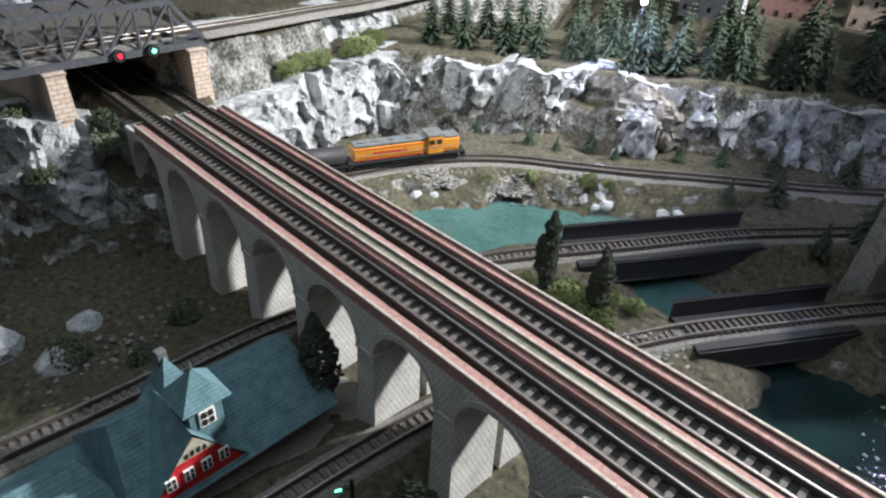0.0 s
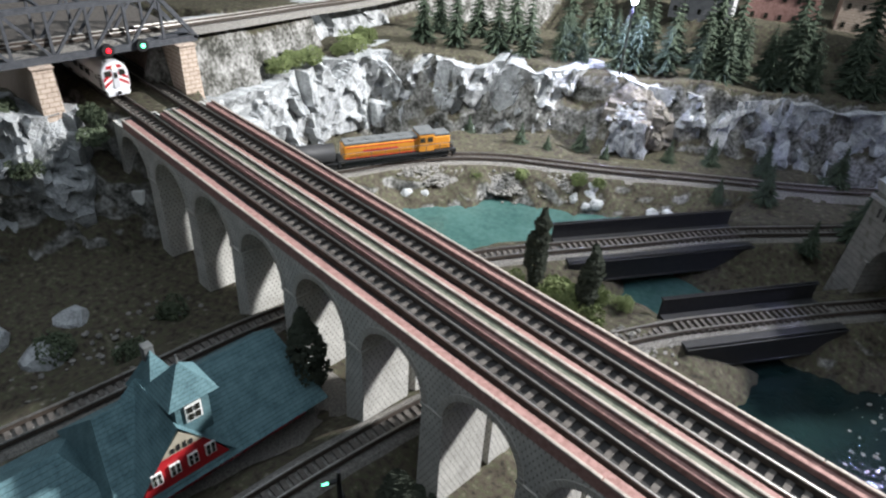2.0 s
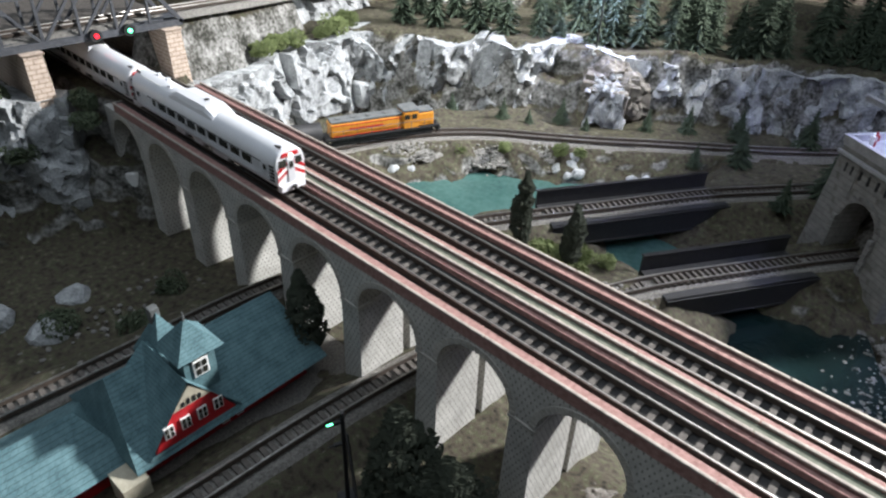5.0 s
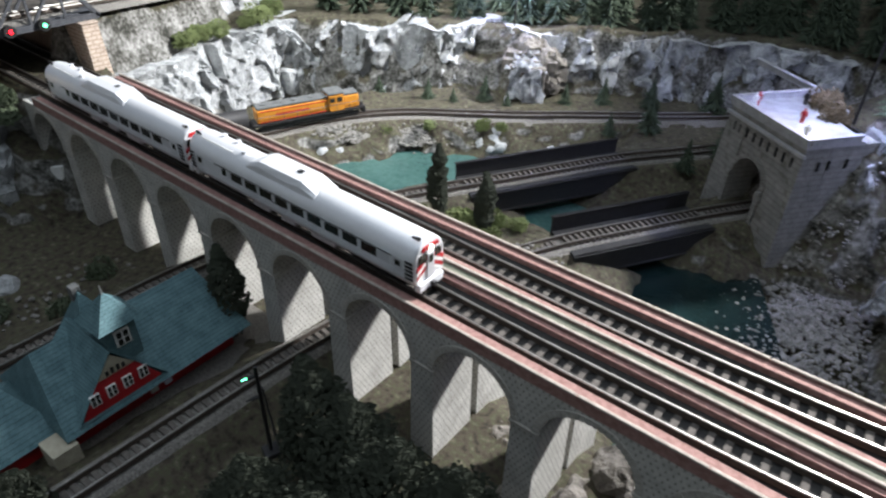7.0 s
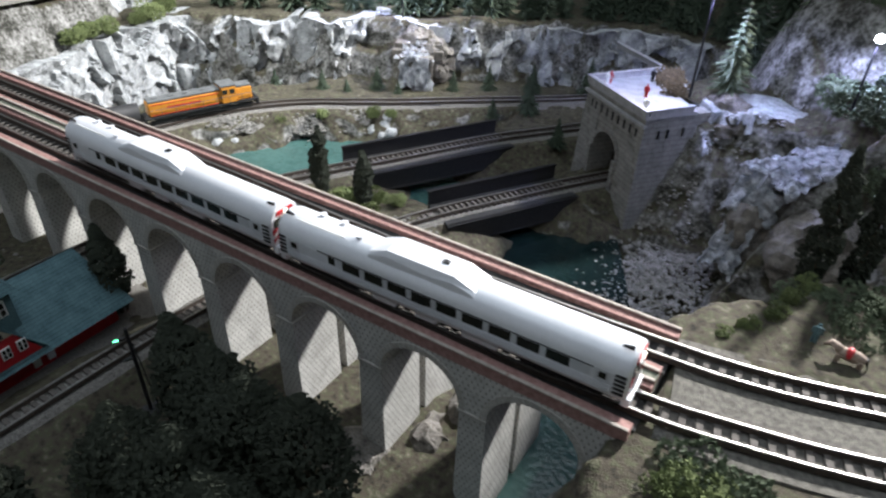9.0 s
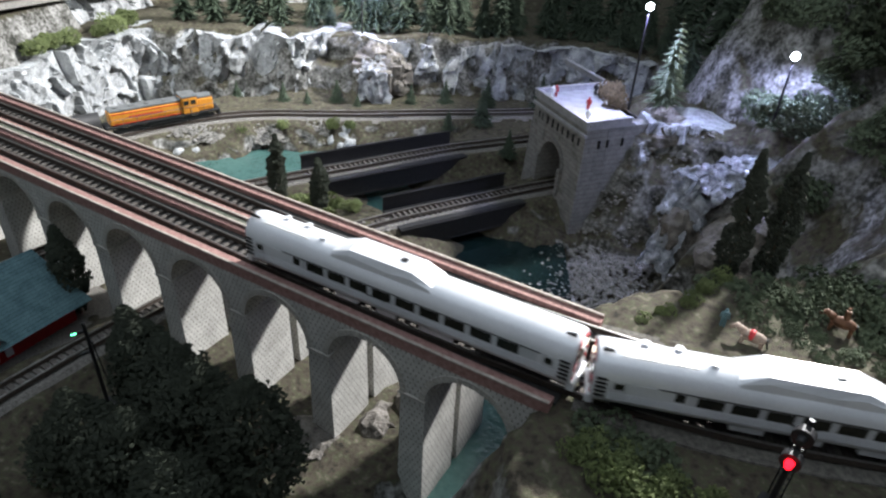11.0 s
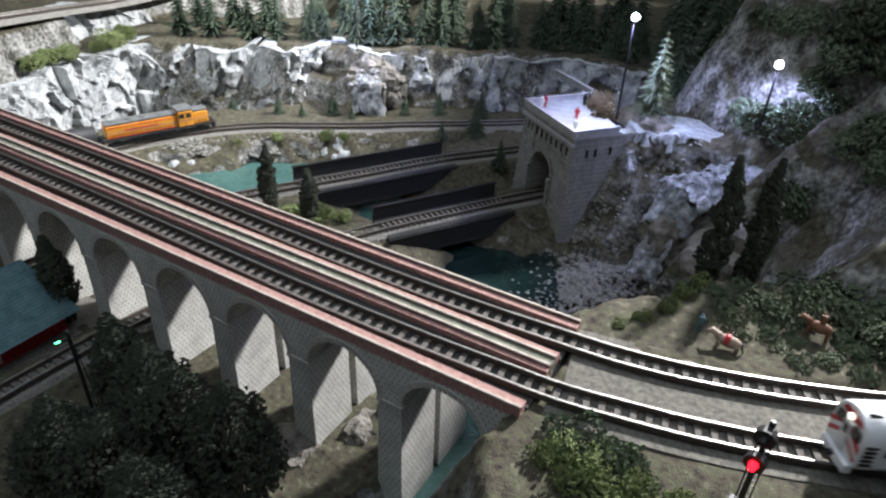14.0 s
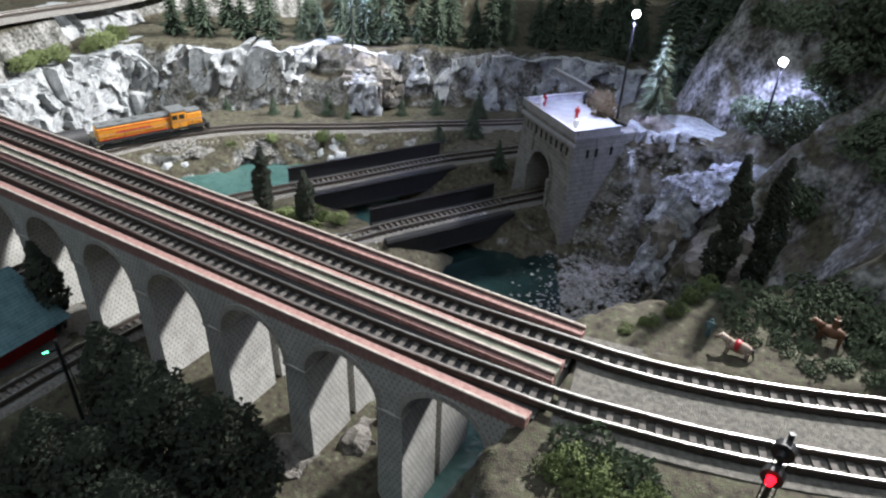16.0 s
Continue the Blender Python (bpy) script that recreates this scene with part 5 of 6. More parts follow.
# ---- the truss bridge over the far end ----
def truss_bridge():
    ob = thing("truss_bridge", "dark steel through-truss railway bridge on stone abutments", "railway bridge")
    x0, x1, y0, y1, z0, z1 = -0.5993, -0.5649, -0.0926, 0.0794, 0.1628, 0.1942
    for x in (x0, x1):
        bm = bmesh.new()
        bar(bm, (x, y0, z0), (x, y1, z0), 0.0030, 0.0045)
        part("bottom_chord", bm, M["truss"], ob)
        bm = bmesh.new()
        n = 7
        st = (y1 - y0) / n
        bar(bm, (x, y0 + st, z1), (x, y1 - st, z1), 0.0030, 0.0035)
        part("top_chord", bm, M["truss"], ob)
        for k in range(n):
            ya, yb = y0 + st * k, y0 + st * (k + 1)
            bm = bmesh.new()
            if k == 0:
                bar(bm, (x, ya, z0), (x, yb, z1), 0.0030)
            elif k == n - 1:
                bar(bm, (x, ya, z1), (x, yb, z0), 0.0030)
            elif k < n / 2 - .5:
                bar(bm, (x, ya, z1), (x, yb, z0), 0.0018)
            else:
                bar(bm, (x, ya, z0), (x, yb, z1), 0.0018)
            part("diagonal", bm, M["truss"], ob)
            if k:
                bm = bmesh.new()
                bar(bm, (x, ya, z0), (x, ya, z1), 0.0018)
                part("post", bm, M["truss"], ob)
    for k in range(1, 7):
        bm = bmesh.new()
        y = y0 + (y1 - y0) / 7 * k
        bar(bm, (x0, y, z1), (x1, y, z1), 0.0018)
        part("top_strut", bm, M["truss"], ob)
        bm = bmesh.new()
        bar(bm, (x0, y, z0), (x1, y, z0), 0.0022)
        part("floor_beam", bm, M["truss"], ob)
    bm = bmesh.new()
    box(bm, x0 + .004, x1 - .004, y0, y1, 0.1645, 0.1658)
    part("deck", bm, M["truss"], ob)
    bm = bmesh.new()
    box(bm, -0.735, x0 - 0.003, -0.036, 0.074, 0.1630, 0.1662)
    part("back_deck", bm, M["tie"], ob, "weathered timber deck beside the truss")
    for y in (-0.0298, 0.06770000000000001):
        t = thing("bridge_abutment", "buff cut-stone bridge abutment pier", "bridge abutment", "abutments")
        bm = bmesh.new()
        vs = box(bm, -0.735, -0.558, y - 0.006, y + 0.006, 0.114, 0.1594)
        for v in vs:
            if v.co.z < 0.12:
                v.co.y += math.copysign(0.001, v.co.y - y)
                v.co.x += 0.003 if v.co.x > -0.58 else 0
        part("shaft", bm, M["pinkstone"], t)
        bm = bmesh.new()
        box(bm, -0.736, -0.5563, y - 0.007, y + 0.007, 0.1594, 0.1603, 0.0003)
        part("cap", bm, M["pinkstone"], t)
    # hung colour-light signals
    for y, m, lab in ((0.0136, "redglow", "signal head showing red under the truss"), (0.0373, "greenglow", "signal head showing green under the truss")):
        s = thing("bridge_signal", lab, "railway signal", "bridge signals")
        bm = bmesh.new()
        cyl(bm, (-0.5639, y, 0.1639), (-0.5604, y, 0.1639), 0.0042, None, 14)
        part("target", bm, M["black"], s)
        bm = bmesh.new()
        cyl(bm, (-0.5604, y, 0.1639), (-0.5592999999999999, y, 0.1639), 0.0014, None, 10)
        part("lens", bm, M[m], s)


truss_bridge()


# ---- station ----
SM = pose(-0.3185, -0.070, 0.0, 0, 0, 92)


def hip_roof(bm, x0, x1, y0, y1, z0, z1, inset, thick=0.0012):
    my = (y0 + y1) / 2
    b = [bm.verts.new(p) for p in ((x0, y0, z0), (x1, y0, z0), (x1, y1, z0), (x0, y1, z0))]
    r = [bm.verts.new((x0 + inset, my, z1)), bm.verts.new((x1 - inset, my, z1))]
    for f in ((b[0], b[1], r[1], r[0]), (b[2], b[3], r[0], r[1]), (b[1], b[2], r[1]), (b[3], b[0], r[0]), (b[3], b[2], b[1], b[0])):
        bm.faces.new(f)


def station():
    """Long axis along local x; local -y faces the low track."""
    ob = thing("station", "red and buff railway station with a teal shingled hip roof", "station building", at=SM)
    bm = bmesh.new()
    box(bm, -0.036, 0.056, -0.022, 0.022, 0.040, 0.060)
    part("wall", bm, M["red"], ob, "dark red wall")
    bm = bmesh.new()
    box(bm, -0.135, -0.0362, -0.016, 0.022, 0.040, 0.056)
    part("wall", bm, M["red"], ob, "dark red wall of the low wing")
    bm = bmesh.new()
    hip_roof(bm, -0.042, 0.062, -0.034, 0.034, 0.060, 0.089, 0.008)
    part("roof", finish(bm), M["teal"], ob)
    bm = bmesh.new()
    hip_roof(bm, -0.145, -0.0362, -0.021, 0.034, 0.056, 0.074, 0.012)
    part("roof", finish(bm), M["teal"], ob, "lower roof of the wing")
    # cross gable with the red front
    gx, z0, z1 = -0.012, 0.0665, 0.0935
    bm = bmesh.new()
    a = [bm.verts.new(p) for p in ((gx - .023, -0.033, z0 - .004), (gx + .023, -0.033, z0 - .004), (gx, -0.033, z1), (gx - .023, 0.006, z0 + .006), (gx + .023, 0.006, z0 + .006), (gx, 0.006, z1))]
    for f in ((0, 2, 5, 3), (1, 4, 5, 2), (3, 5, 4), (0, 3, 4, 1)):
        bm.faces.new([a[i] for i in f])
    part("cross_roof", finish(bm), M["teal"], ob)
    bm = bmesh.new()
    prism(bm, [(gx - .020, z0 - .003), (gx + .020, z0 - .003), (gx + .0095, 0.0805), (gx - .0095, 0.0805)], -0.0322, -0.0312)
    part("gable", finish(bm), M["red"], ob, "red gable front")
    bm = bmesh.new()
    prism(bm, [(gx - .0092, 0.0806), (gx + .0092, 0.0806), (gx, 0.0910)], -0.0326, -0.0314)
    peak = part("gable_peak", finish(bm), M["yellow"], ob, "buff gable peak")
    for x in (-.004, -.0014, .0014, .004):
        bm = bmesh.new()
        box(bm, gx + x - .0007, gx + x + .0007, -0.0330, -0.0325, 0.0815, 0.0850 - abs(x) * .25)
        part("peak_opening", bm, M["black"], peak)
    for x in (-0.0125, -0.0045, 0.0035, 0.0115):
        bm = bmesh.new()
        box(bm, gx + x - .0023, gx + x + .0023, -0.0332, -0.0323, 0.0690, 0.0755)
        w = part("window", bm, M["white"], ob, "white sash window")
        for dx in (-1, 1):
            for dz in (0, 1):
                bm = bmesh.new()
                box(bm, gx + x + dx * .0011 - .0007, gx + x + dx * .0011 + .0007, -0.0335, -0.0331, 0.0697 + dz * .0030, 0.0721 + dz * .0030)
                part("pane", bm, M["glass"], w)
    # turret
    tx, ty = -0.003, -0.0225
    bm = bmesh.new()
    box(bm, tx - .0075, tx + .0075, ty - .0065, ty + .0075, 0.080, 0.1025)
    part("turret", bm, M["teal"], ob, "shingled turret")
    bm = bmesh.new()
    box(bm, tx - .0036, tx + .0036, ty - .0073, ty - .0065, 0.0900, 0.0990)
    w = part("window", bm, M["white"], ob, "white turret window")
    for dx in (-1, 1):
        for dz in (0, 1):
            bm = bmesh.new()
            box(bm, tx + dx * .0016 - .0011, tx + dx * .0016 + .0011, ty - .0077, ty - .0072, 0.0908 + dz * .004, 0.0939 + dz * .004)
            part("pane", bm, M["glass"], w)
    bm = bmesh.new()
    c = Vector((tx, ty, 0.117))
    r = [bm.verts.new(p) for p in ((tx - .011, ty - .010, 0.1025), (tx + .011, ty - .010, 0.1025), (tx + .011, ty + .011, 0.1025), (tx - .011, ty + .011, 0.1025))]
    t = bm.verts.new(c)
    for i in range(4):
        bm.faces.new((r[i], r[(i + 1) % 4], t))
    bm.faces.new(r[::-1])
    part("turret_roof", finish(bm), M["teal"], ob)
    bm = bmesh.new()
    cyl(bm, c + Vector((0, 0, -.001)), c + Vector((0, 0, .004)), 0.0006, 0.0003, 6)
    part("finial", bm, M["greyroof"], ob)
    # chimney and dormer on the far slope
    bm = bmesh.new()
    box(bm, -0.0055, -0.0010, 0.006, 0.0105, 0.085, 0.1065, 0.0004)
    part("chimney", bm, M["greyroof"], ob, "short grey chimney stack")
    bm = bmesh.new()
    r = [bm.verts.new(p) for p in ((-0.012, -0.008, 0.0885), (0.006, -0.008, 0.0885), (0.006, 0.022, 0.078), (-0.012, 0.022, 0.078), (-0.003, 0.006, 0.1045))]
    for i in range(4):
        bm.faces.new((r[i], r[(i + 1) % 4], r[4]))
    bm.faces.new(r[:4][::-1])
    part("dormer_roof", finish(bm), M["teal"], ob)
    bm = bmesh.new()
    box(bm, -0.050, -0.0385, -0.036, -0.022, 0.040, 0.0585)
    part("porch", bm, M["yellow"], ob, "buff porch")
    for x in (0.004, 0.012):
        bm = bmesh.new()
        box(bm, x, x + .004, -0.0230, -0.0219, 0.046, 0.055)
        part("window", bm, M["white"], ob)
    bm = bmesh.new()
    box(bm, -0.16, 0.085, -0.040, 0.036, 0.036, 0.0435)
    tagged(mesh_object("platform", bm, M["ballast"]), "grey platform round the station", "platform", kind="structure").matrix_world = SM


station()


# ---- signals and lamps ----
def mast_signal(name, x, y, z, h, rz, lights, label, k0=1.0):
    ob = thing(name, label, "railway signal", at=pose(x, y, z, 0, 0, rz))
    bm = bmesh.new()
    cyl(bm, (0, 0, 0), (0, 0, h), 0.0010, 0.0009, 8)
    part("mast", bm, M["black"], ob)
    bm = bmesh.new()
    box(bm, -.004, .004, -.004, .004, 0, 0.004, 0.0006)
    part("base", bm, M["black"], ob)
    for k, (zz, m) in enumerate(lights):
        bm = bmesh.new()
        cyl(bm, (0, -0.0010, zz), (0, -0.0042, zz), 0.0054 * k0, None, 16)
        head = part("target", bm, M["black"], ob)
        bm = bmesh.new()
        cyl(bm, (0, -0.0042, zz), (0, -0.0066, zz), 0.0024 * k0, 0.0018 * k0, 12)
        part("lens", bm, M[m], head)
    bm = bmesh.new()
    for s in (-1, 1):
        bar(bm, (s * .002, 0.004, 0), (s * .002, 0.0012, h * .8), 0.0005)
    k = 1
    while k * .003 < h * .78:
        bar(bm, (-.002, .004 - .0035 * k * .003 / h, k * .003), (.002, .004 - .0035 * k * .003 / h, k * .003), 0.0004)
        k += 1
    part("ladder", bm, M["black"], ob)
    return ob


mast_signal("mast_signal", 0.0795, 0.004, 0.121, 0.044, -12, [(0.039, "black"), (0.028, "redglow")], "tall black signal mast showing red beside the track", 0.62)
mast_signal("mast_signal", -0.221, -0.048, 0.042, 0.058, -20, [(0.053, "greenglow"), (0.040, "black")], "black signal mast showing green by the lower track", 0.18)


def street_lamp(x, y, z0, z1, power, label):
    ob = thing("street_lamp", label, "street lamp", "street lamps")
    bm = bmesh.new()
    cyl(bm, (x, y, z0), (x, y, z1 - 0.004), 0.0011, 0.0007, 8)
    part("post", bm, M["black"], ob)
    bm = bmesh.new()
    cyl(bm, (x, y, z1 - .0040), (x, y, z1 - .0025), 0.0012, 0.0016, 10)
    part("collar", bm, M["black"], ob)
    bm = bmesh.new()
    bmesh.ops.create_icosphere(bm, subdivisions=2, radius=0.0030, matrix=Matrix.Translation((x, y, z1)))
    part("globe", bm, M["whiteglow"], ob, "glowing white globe", True)
    lamp("street_lamp_light", "SPOT", (x, y, z1 - 0.0048), power, (0.50, 0.56, 1.0), 0.003, (x, y - 0.004, z0), 168)


street_lamp(-0.073, 0.341, 0.128, 0.2085, 0.95, "lit street lamp at the terrace edge")
street_lamp(0.033, 0.341, 0.142, 0.1915, 0.5, "lit street lamp among shrubs below the mountain")
street_lamp(-0.4074, 0.430, 0.108, 0.1812, 0.75, "lit street lamp at the top of the waterfall")


# ---- figures, riders ----
def figure(x, y, z, h, shirt, label, rz=0):
    bm = bmesh.new()
    for s in (-1, 1):
        cyl(bm, (s * h * .07, 0, 0), (s * h * .06, 0, h * .48), h * .055, h * .07, 6)
        cyl(bm, (s * h * .15, 0, h * .78), (s * h * .19, h * .03, h * .45), h * .045, h * .035, 6)
    cyl(bm, (0, 0, h * .46), (0, 0, h * .82), h * .13, h * .11, 8)
    bmesh.ops.create_icosphere(bm, subdivisions=1, radius=h * .085, matrix=Matrix.Translation((0, 0, h * .92)))
    ob = mesh_object("figurine", bm, M[shirt])
    ob.matrix_basis = pose(x, y, z, 0, 0, rz)
    return tagged(ob, label, "figurine", "figurines")


def on_terrace(u, v):
    return (PM @ Vector((u, v, PT + 0.0025)))[:]


for u, v, c, lab in ((0.045, 0.022, "red", "tiny painted figurine in red on the terrace"), (0.068, 0.006, "white", "tiny pale figurine by the terrace wall"), (0.010, 0.012, "red", "tiny red figurine at the terrace corner"), (0.016, 0.048, "black", "tiny dark figurine on the terrace"), (0.012, 0.008, "white", "tiny white figurine at the terrace corner")):
    figure(*on_terrace(u, v), 0.0105, c, lab, 70 * u)


def horse(x, y, z, rz, coat, rider, label):
    ob = thing("horse", label, "toy horse", "riders", at=pose(x, y, z, 0, 0, rz))
    bm = bmesh.new()
    bmesh.ops.create_icosphere(bm, subdivisions=2, radius=1, matrix=Matrix.Translation((0, 0, .0078)) @ Matrix.Diagonal((.0072, .0031, .0036, 1)))
    cyl(bm, (.0050, 0, .0090), (.0092, 0, .0112), .0024, .0016, 8)
    cyl(bm, (.0086, 0, .0118), (.0122, 0, .0086), .0016, .0009, 8)
    part("body", bm, M[coat], ob, "", True)
    for sx in (-1, 1):
        for sy in (-1, 1):
            bm = bmesh.new()
            cyl(bm, (sx * .0048, sy * .0014, .0070), (sx * .0052, sy * .0013, 0), .0014, .0008, 6)
            part("leg", bm, M[coat], ob)
    bm = bmesh.new()
    cyl(bm, (-.0064, 0, .0090), (-.0084, 0, .0030), .0009, .0003, 6)
    part("tail", bm, M["black"], ob)
    ob.matrix_basis = ob.matrix_basis @ Matrix.Scale(0.82, 4)
    if not rider:
        bm = bmesh.new()
        bmesh.ops.create_icosphere(bm, subdivisions=2, radius=1, matrix=Matrix.Translation((.0008, 0, .0085)) @ Matrix.Diagonal((.0026, .0034, .0034, 1)))
        part("saddle_blanket", bm, M["red"], ob, "dark red saddle blanket", True)
        return
    bm = bmesh.new()
    cyl(bm, (-.0006, 0, .0104), (-.0002, 0, .0168), .0019, .0016, 8)
    bmesh.ops.create_icosphere(bm, subdivisions=1, radius=.0013, matrix=Matrix.Translation((0, 0, .0182)))
    f = mesh_object("figurine", bm, M[rider])
    f.matrix_basis = pose(x, y, z, 0, 0, rz) @ Matrix.Scale(0.78, 4)
    tagged(f, "tiny painted rider figurine on a horse", "figurine", "rider figurines")


horse(0.0605, 0.086, 0.1245, 176, "palomino", "", "pale brown toy horse with a dark red saddle blanket")
horse(0.094, 0.118, 0.126, 172, "brown", "brown", "dark brown toy horse carrying a rider")
figure(0.047, 0.092, ground_z(0.047, 0.092) - 0.0003, 0.010, "teal", "tiny painted figurine in pale blue beside the horses")


# ---- locomotive and wagon on the pond track ----
def bogie(bm, x, y0, n, pitch, r, w):
    for k in range(n):
        for s in (-1, 1):
            cyl(bm, (x + (k - (n - 1) / 2) * pitch, s * w, r), (x + (k - (n - 1) / 2) * pitch, s * (w - .0012), r), r, None, 12)
    for s in (-1, 1):
        box(bm, x - pitch * n / 2, x + pitch * n / 2, s * (w + .0006) - .0005, s * (w + .0006) + .0005, r * .5, r * 1.6)


def locomotive(m):
    ob = thing("locomotive", "orange and grey road-switcher diesel locomotive on the pond track", "locomotive", at=m)
    L = 0.105
    for x in (-L * .30, L * .30):
        bm = bmesh.new()
        bogie(bm, x, 0, 2, 0.0165, 0.0031, 0.0052)
        part("truck", bm, M["black"], ob)
    bm = bmesh.new()
    box(bm, -L / 2, L / 2, -.0088, .0088, .0066, .0084, .0003)
    part("frame", bm, M["black"], ob)
    bm = bmesh.new()
    box(bm, -.016, .016, -.0072, .0072, .0025, .0065, .001)
    part("fuel_tank", bm, M["black"], ob)
    bm = bmesh.new()
    box(bm, -L * .46, L * .17, -.0066, .0066, .0085, .0205, .0010)
    part("long_hood", bm, M["orange"], ob)
    bm = bmesh.new()
    box(bm, -L * .455, L * .17, -.0062, .0062, .0206, .0232, .0008)
    part("hood_top", bm, M["greyroof"], ob)
    for x in (-.040, -.026, -.012, .004):
        bm = bmesh.new()
        cyl(bm, (x, 0, .0232), (x, 0, .0240), .0032, None, 12)
        part("fan", bm, M["greyroof"], ob)
    bm = bmesh.new()
    box(bm, L * .172, L * .31, -.0086, .0086, .0085, .0238, .0007)
    part("cab", bm, M["orange"], ob)
    bm = bmesh.new()
    box(bm, L * .165, L * .318, -.0090, .0090, .0240, .0262, .0010)
    part("cab_roof", bm, M["greyroof"], ob)
    for s in (-1, 1):
        for x in (L * .205, L * .27):
            bm = bmesh.new()
            box(bm, x - .0024, x + .0024, s * .0087 - .0002, s * .0087 + .0002, .0172, .0215)
            part("cab_window", bm, M["glass"], ob)
        bm = bmesh.new()
        box(bm, -L * .44, L * .15, s * .0067 - .0002, s * .0067 + .0002, .0190, .0196)
        box(bm, -L * .44, L * .15, s * .0067 - .0002, s * .0067 + .0002, .0094, .0100)
        part("red_line", bm, M["red"], ob)
        bm = bmesh.new()
        x = -L * .30
        rnd = random.Random(3)
        while x < -0.001:
            w = rnd.uniform(.0016, .0026)
            box(bm, x, x + w, s * .0068 - .0002, s * .0068 + .0002, .0140, .0160)
            x += w + .0008
        part("lettering_bars", bm, M["red"], ob)
        bm = bmesh.new()
        for k in range(9):
            x = -L * .48 + k * L * .12
            cyl(bm, (x, s * .0088, .0084), (x, s * .0088, .0150), .00022, None, 5)
        bar(bm, (-L * .48, s * .0088, .0150), (L * .48, s * .0088, .0150), .0004)
        part("handrail", bm, M["greyroof"], ob)
        for k in range(6):
            x = -L * .42 + k * .0095
            bm = bmesh.new()
            box(bm, x, x + .0062, s * .0067 - .0001, s * .0067 + .0003, .0105, .0135)
            part("hood_door", bm, M["orange"], ob)
    bm = bmesh.new()
    box(bm, L * .312, L * .46, -.0064, .0064, .0085, .0205, .0010)
    part("short_hood", bm, M["orange"], ob)
    bm = bmesh.new()
    box(bm, L * .312, L * .455, -.0060, .0060, .0206, .0230, .0008)
    part("hood_top", bm, M["greyroof"], ob)
    for s in (-1, 1):
        bm = bmesh.new()
        box(bm, s * L * .5 - .0012, s * L * .5 + .0012, -.0085, .0085, .0020, .0085, .0003)
        part("pilot", bm, M["black"], ob)
    return ob


def tank_wagon(m):
    ob = thing("tank_wagon", "black tank wagon coupled behind the locomotive", "goods wagon", at=m)
    L = 0.072
    for x in (-L * .32, L * .32):
        bm = bmesh.new()
        bogie(bm, x, 0, 2, 0.0110, 0.0028, 0.0052)
        part("truck", bm, M["black"], ob)
    bm = bmesh.new()
    box(bm, -L / 2, L / 2, -.0070, .0070, .0060, .0074, .0003)
    part("frame", bm, M["black"], ob)
    bm = bmesh.new()
    cyl(bm, (-L * .47, 0, .0150), (L * .47, 0, .0150), .0078, None, 20)
    part("tank", bm, M["girder"], ob, "", True)
    bm = bmesh.new()
    cyl(bm, (0, 0, .0215), (0, 0, .0255), .0034, None, 14)
    part("dome", bm, M["girder"], ob)
    return ob


def on_line(pts, z, d0, d1):
    """The pose of a vehicle whose ends stand d0 and d1 along a line."""
    path = smooth_path([(x, y, z) for x, y in pts], 0.004)
    def at(d):
        for a, b in zip(path, path[1:]):
            L = (b - a).length
            if d <= L:
                return a.lerp(b, d / L)
            d -= L
        return path[-1]
    a, b = at(d0), at(d1)
    c = (a + b) / 2
    return pose(c.x, c.y, c.z, 0, 0, math.degrees(math.atan2(b.y - a.y, b.x - a.x)))


locomotive(on_line(BACK_TRACK, 0.0575, 0.165, 0.230))
tank_wagon(on_line(BACK_TRACK, 0.0575, 0.085, 0.130))

# ---- the railcars ----
CAR_L, CAR_W = 0.1625, 0.0193


def section(w, roof=0.0262):
    """Half-rounded body section, floor at 0.0065."""
    h = w / 2
    return [(-h * .94, .0062), (-h, .0078), (-h, .0172), (-h * .97, .0196), (-h * .86, .0222), (-h * .62, .0244), (-h * .3, .0257), (0, roof),
            (h * .3, .0257), (h * .62, .0244), (h * .86, .0222), (h * .97, .0196), (h, .0172), (h, .0078), (h * .94, .0062)]


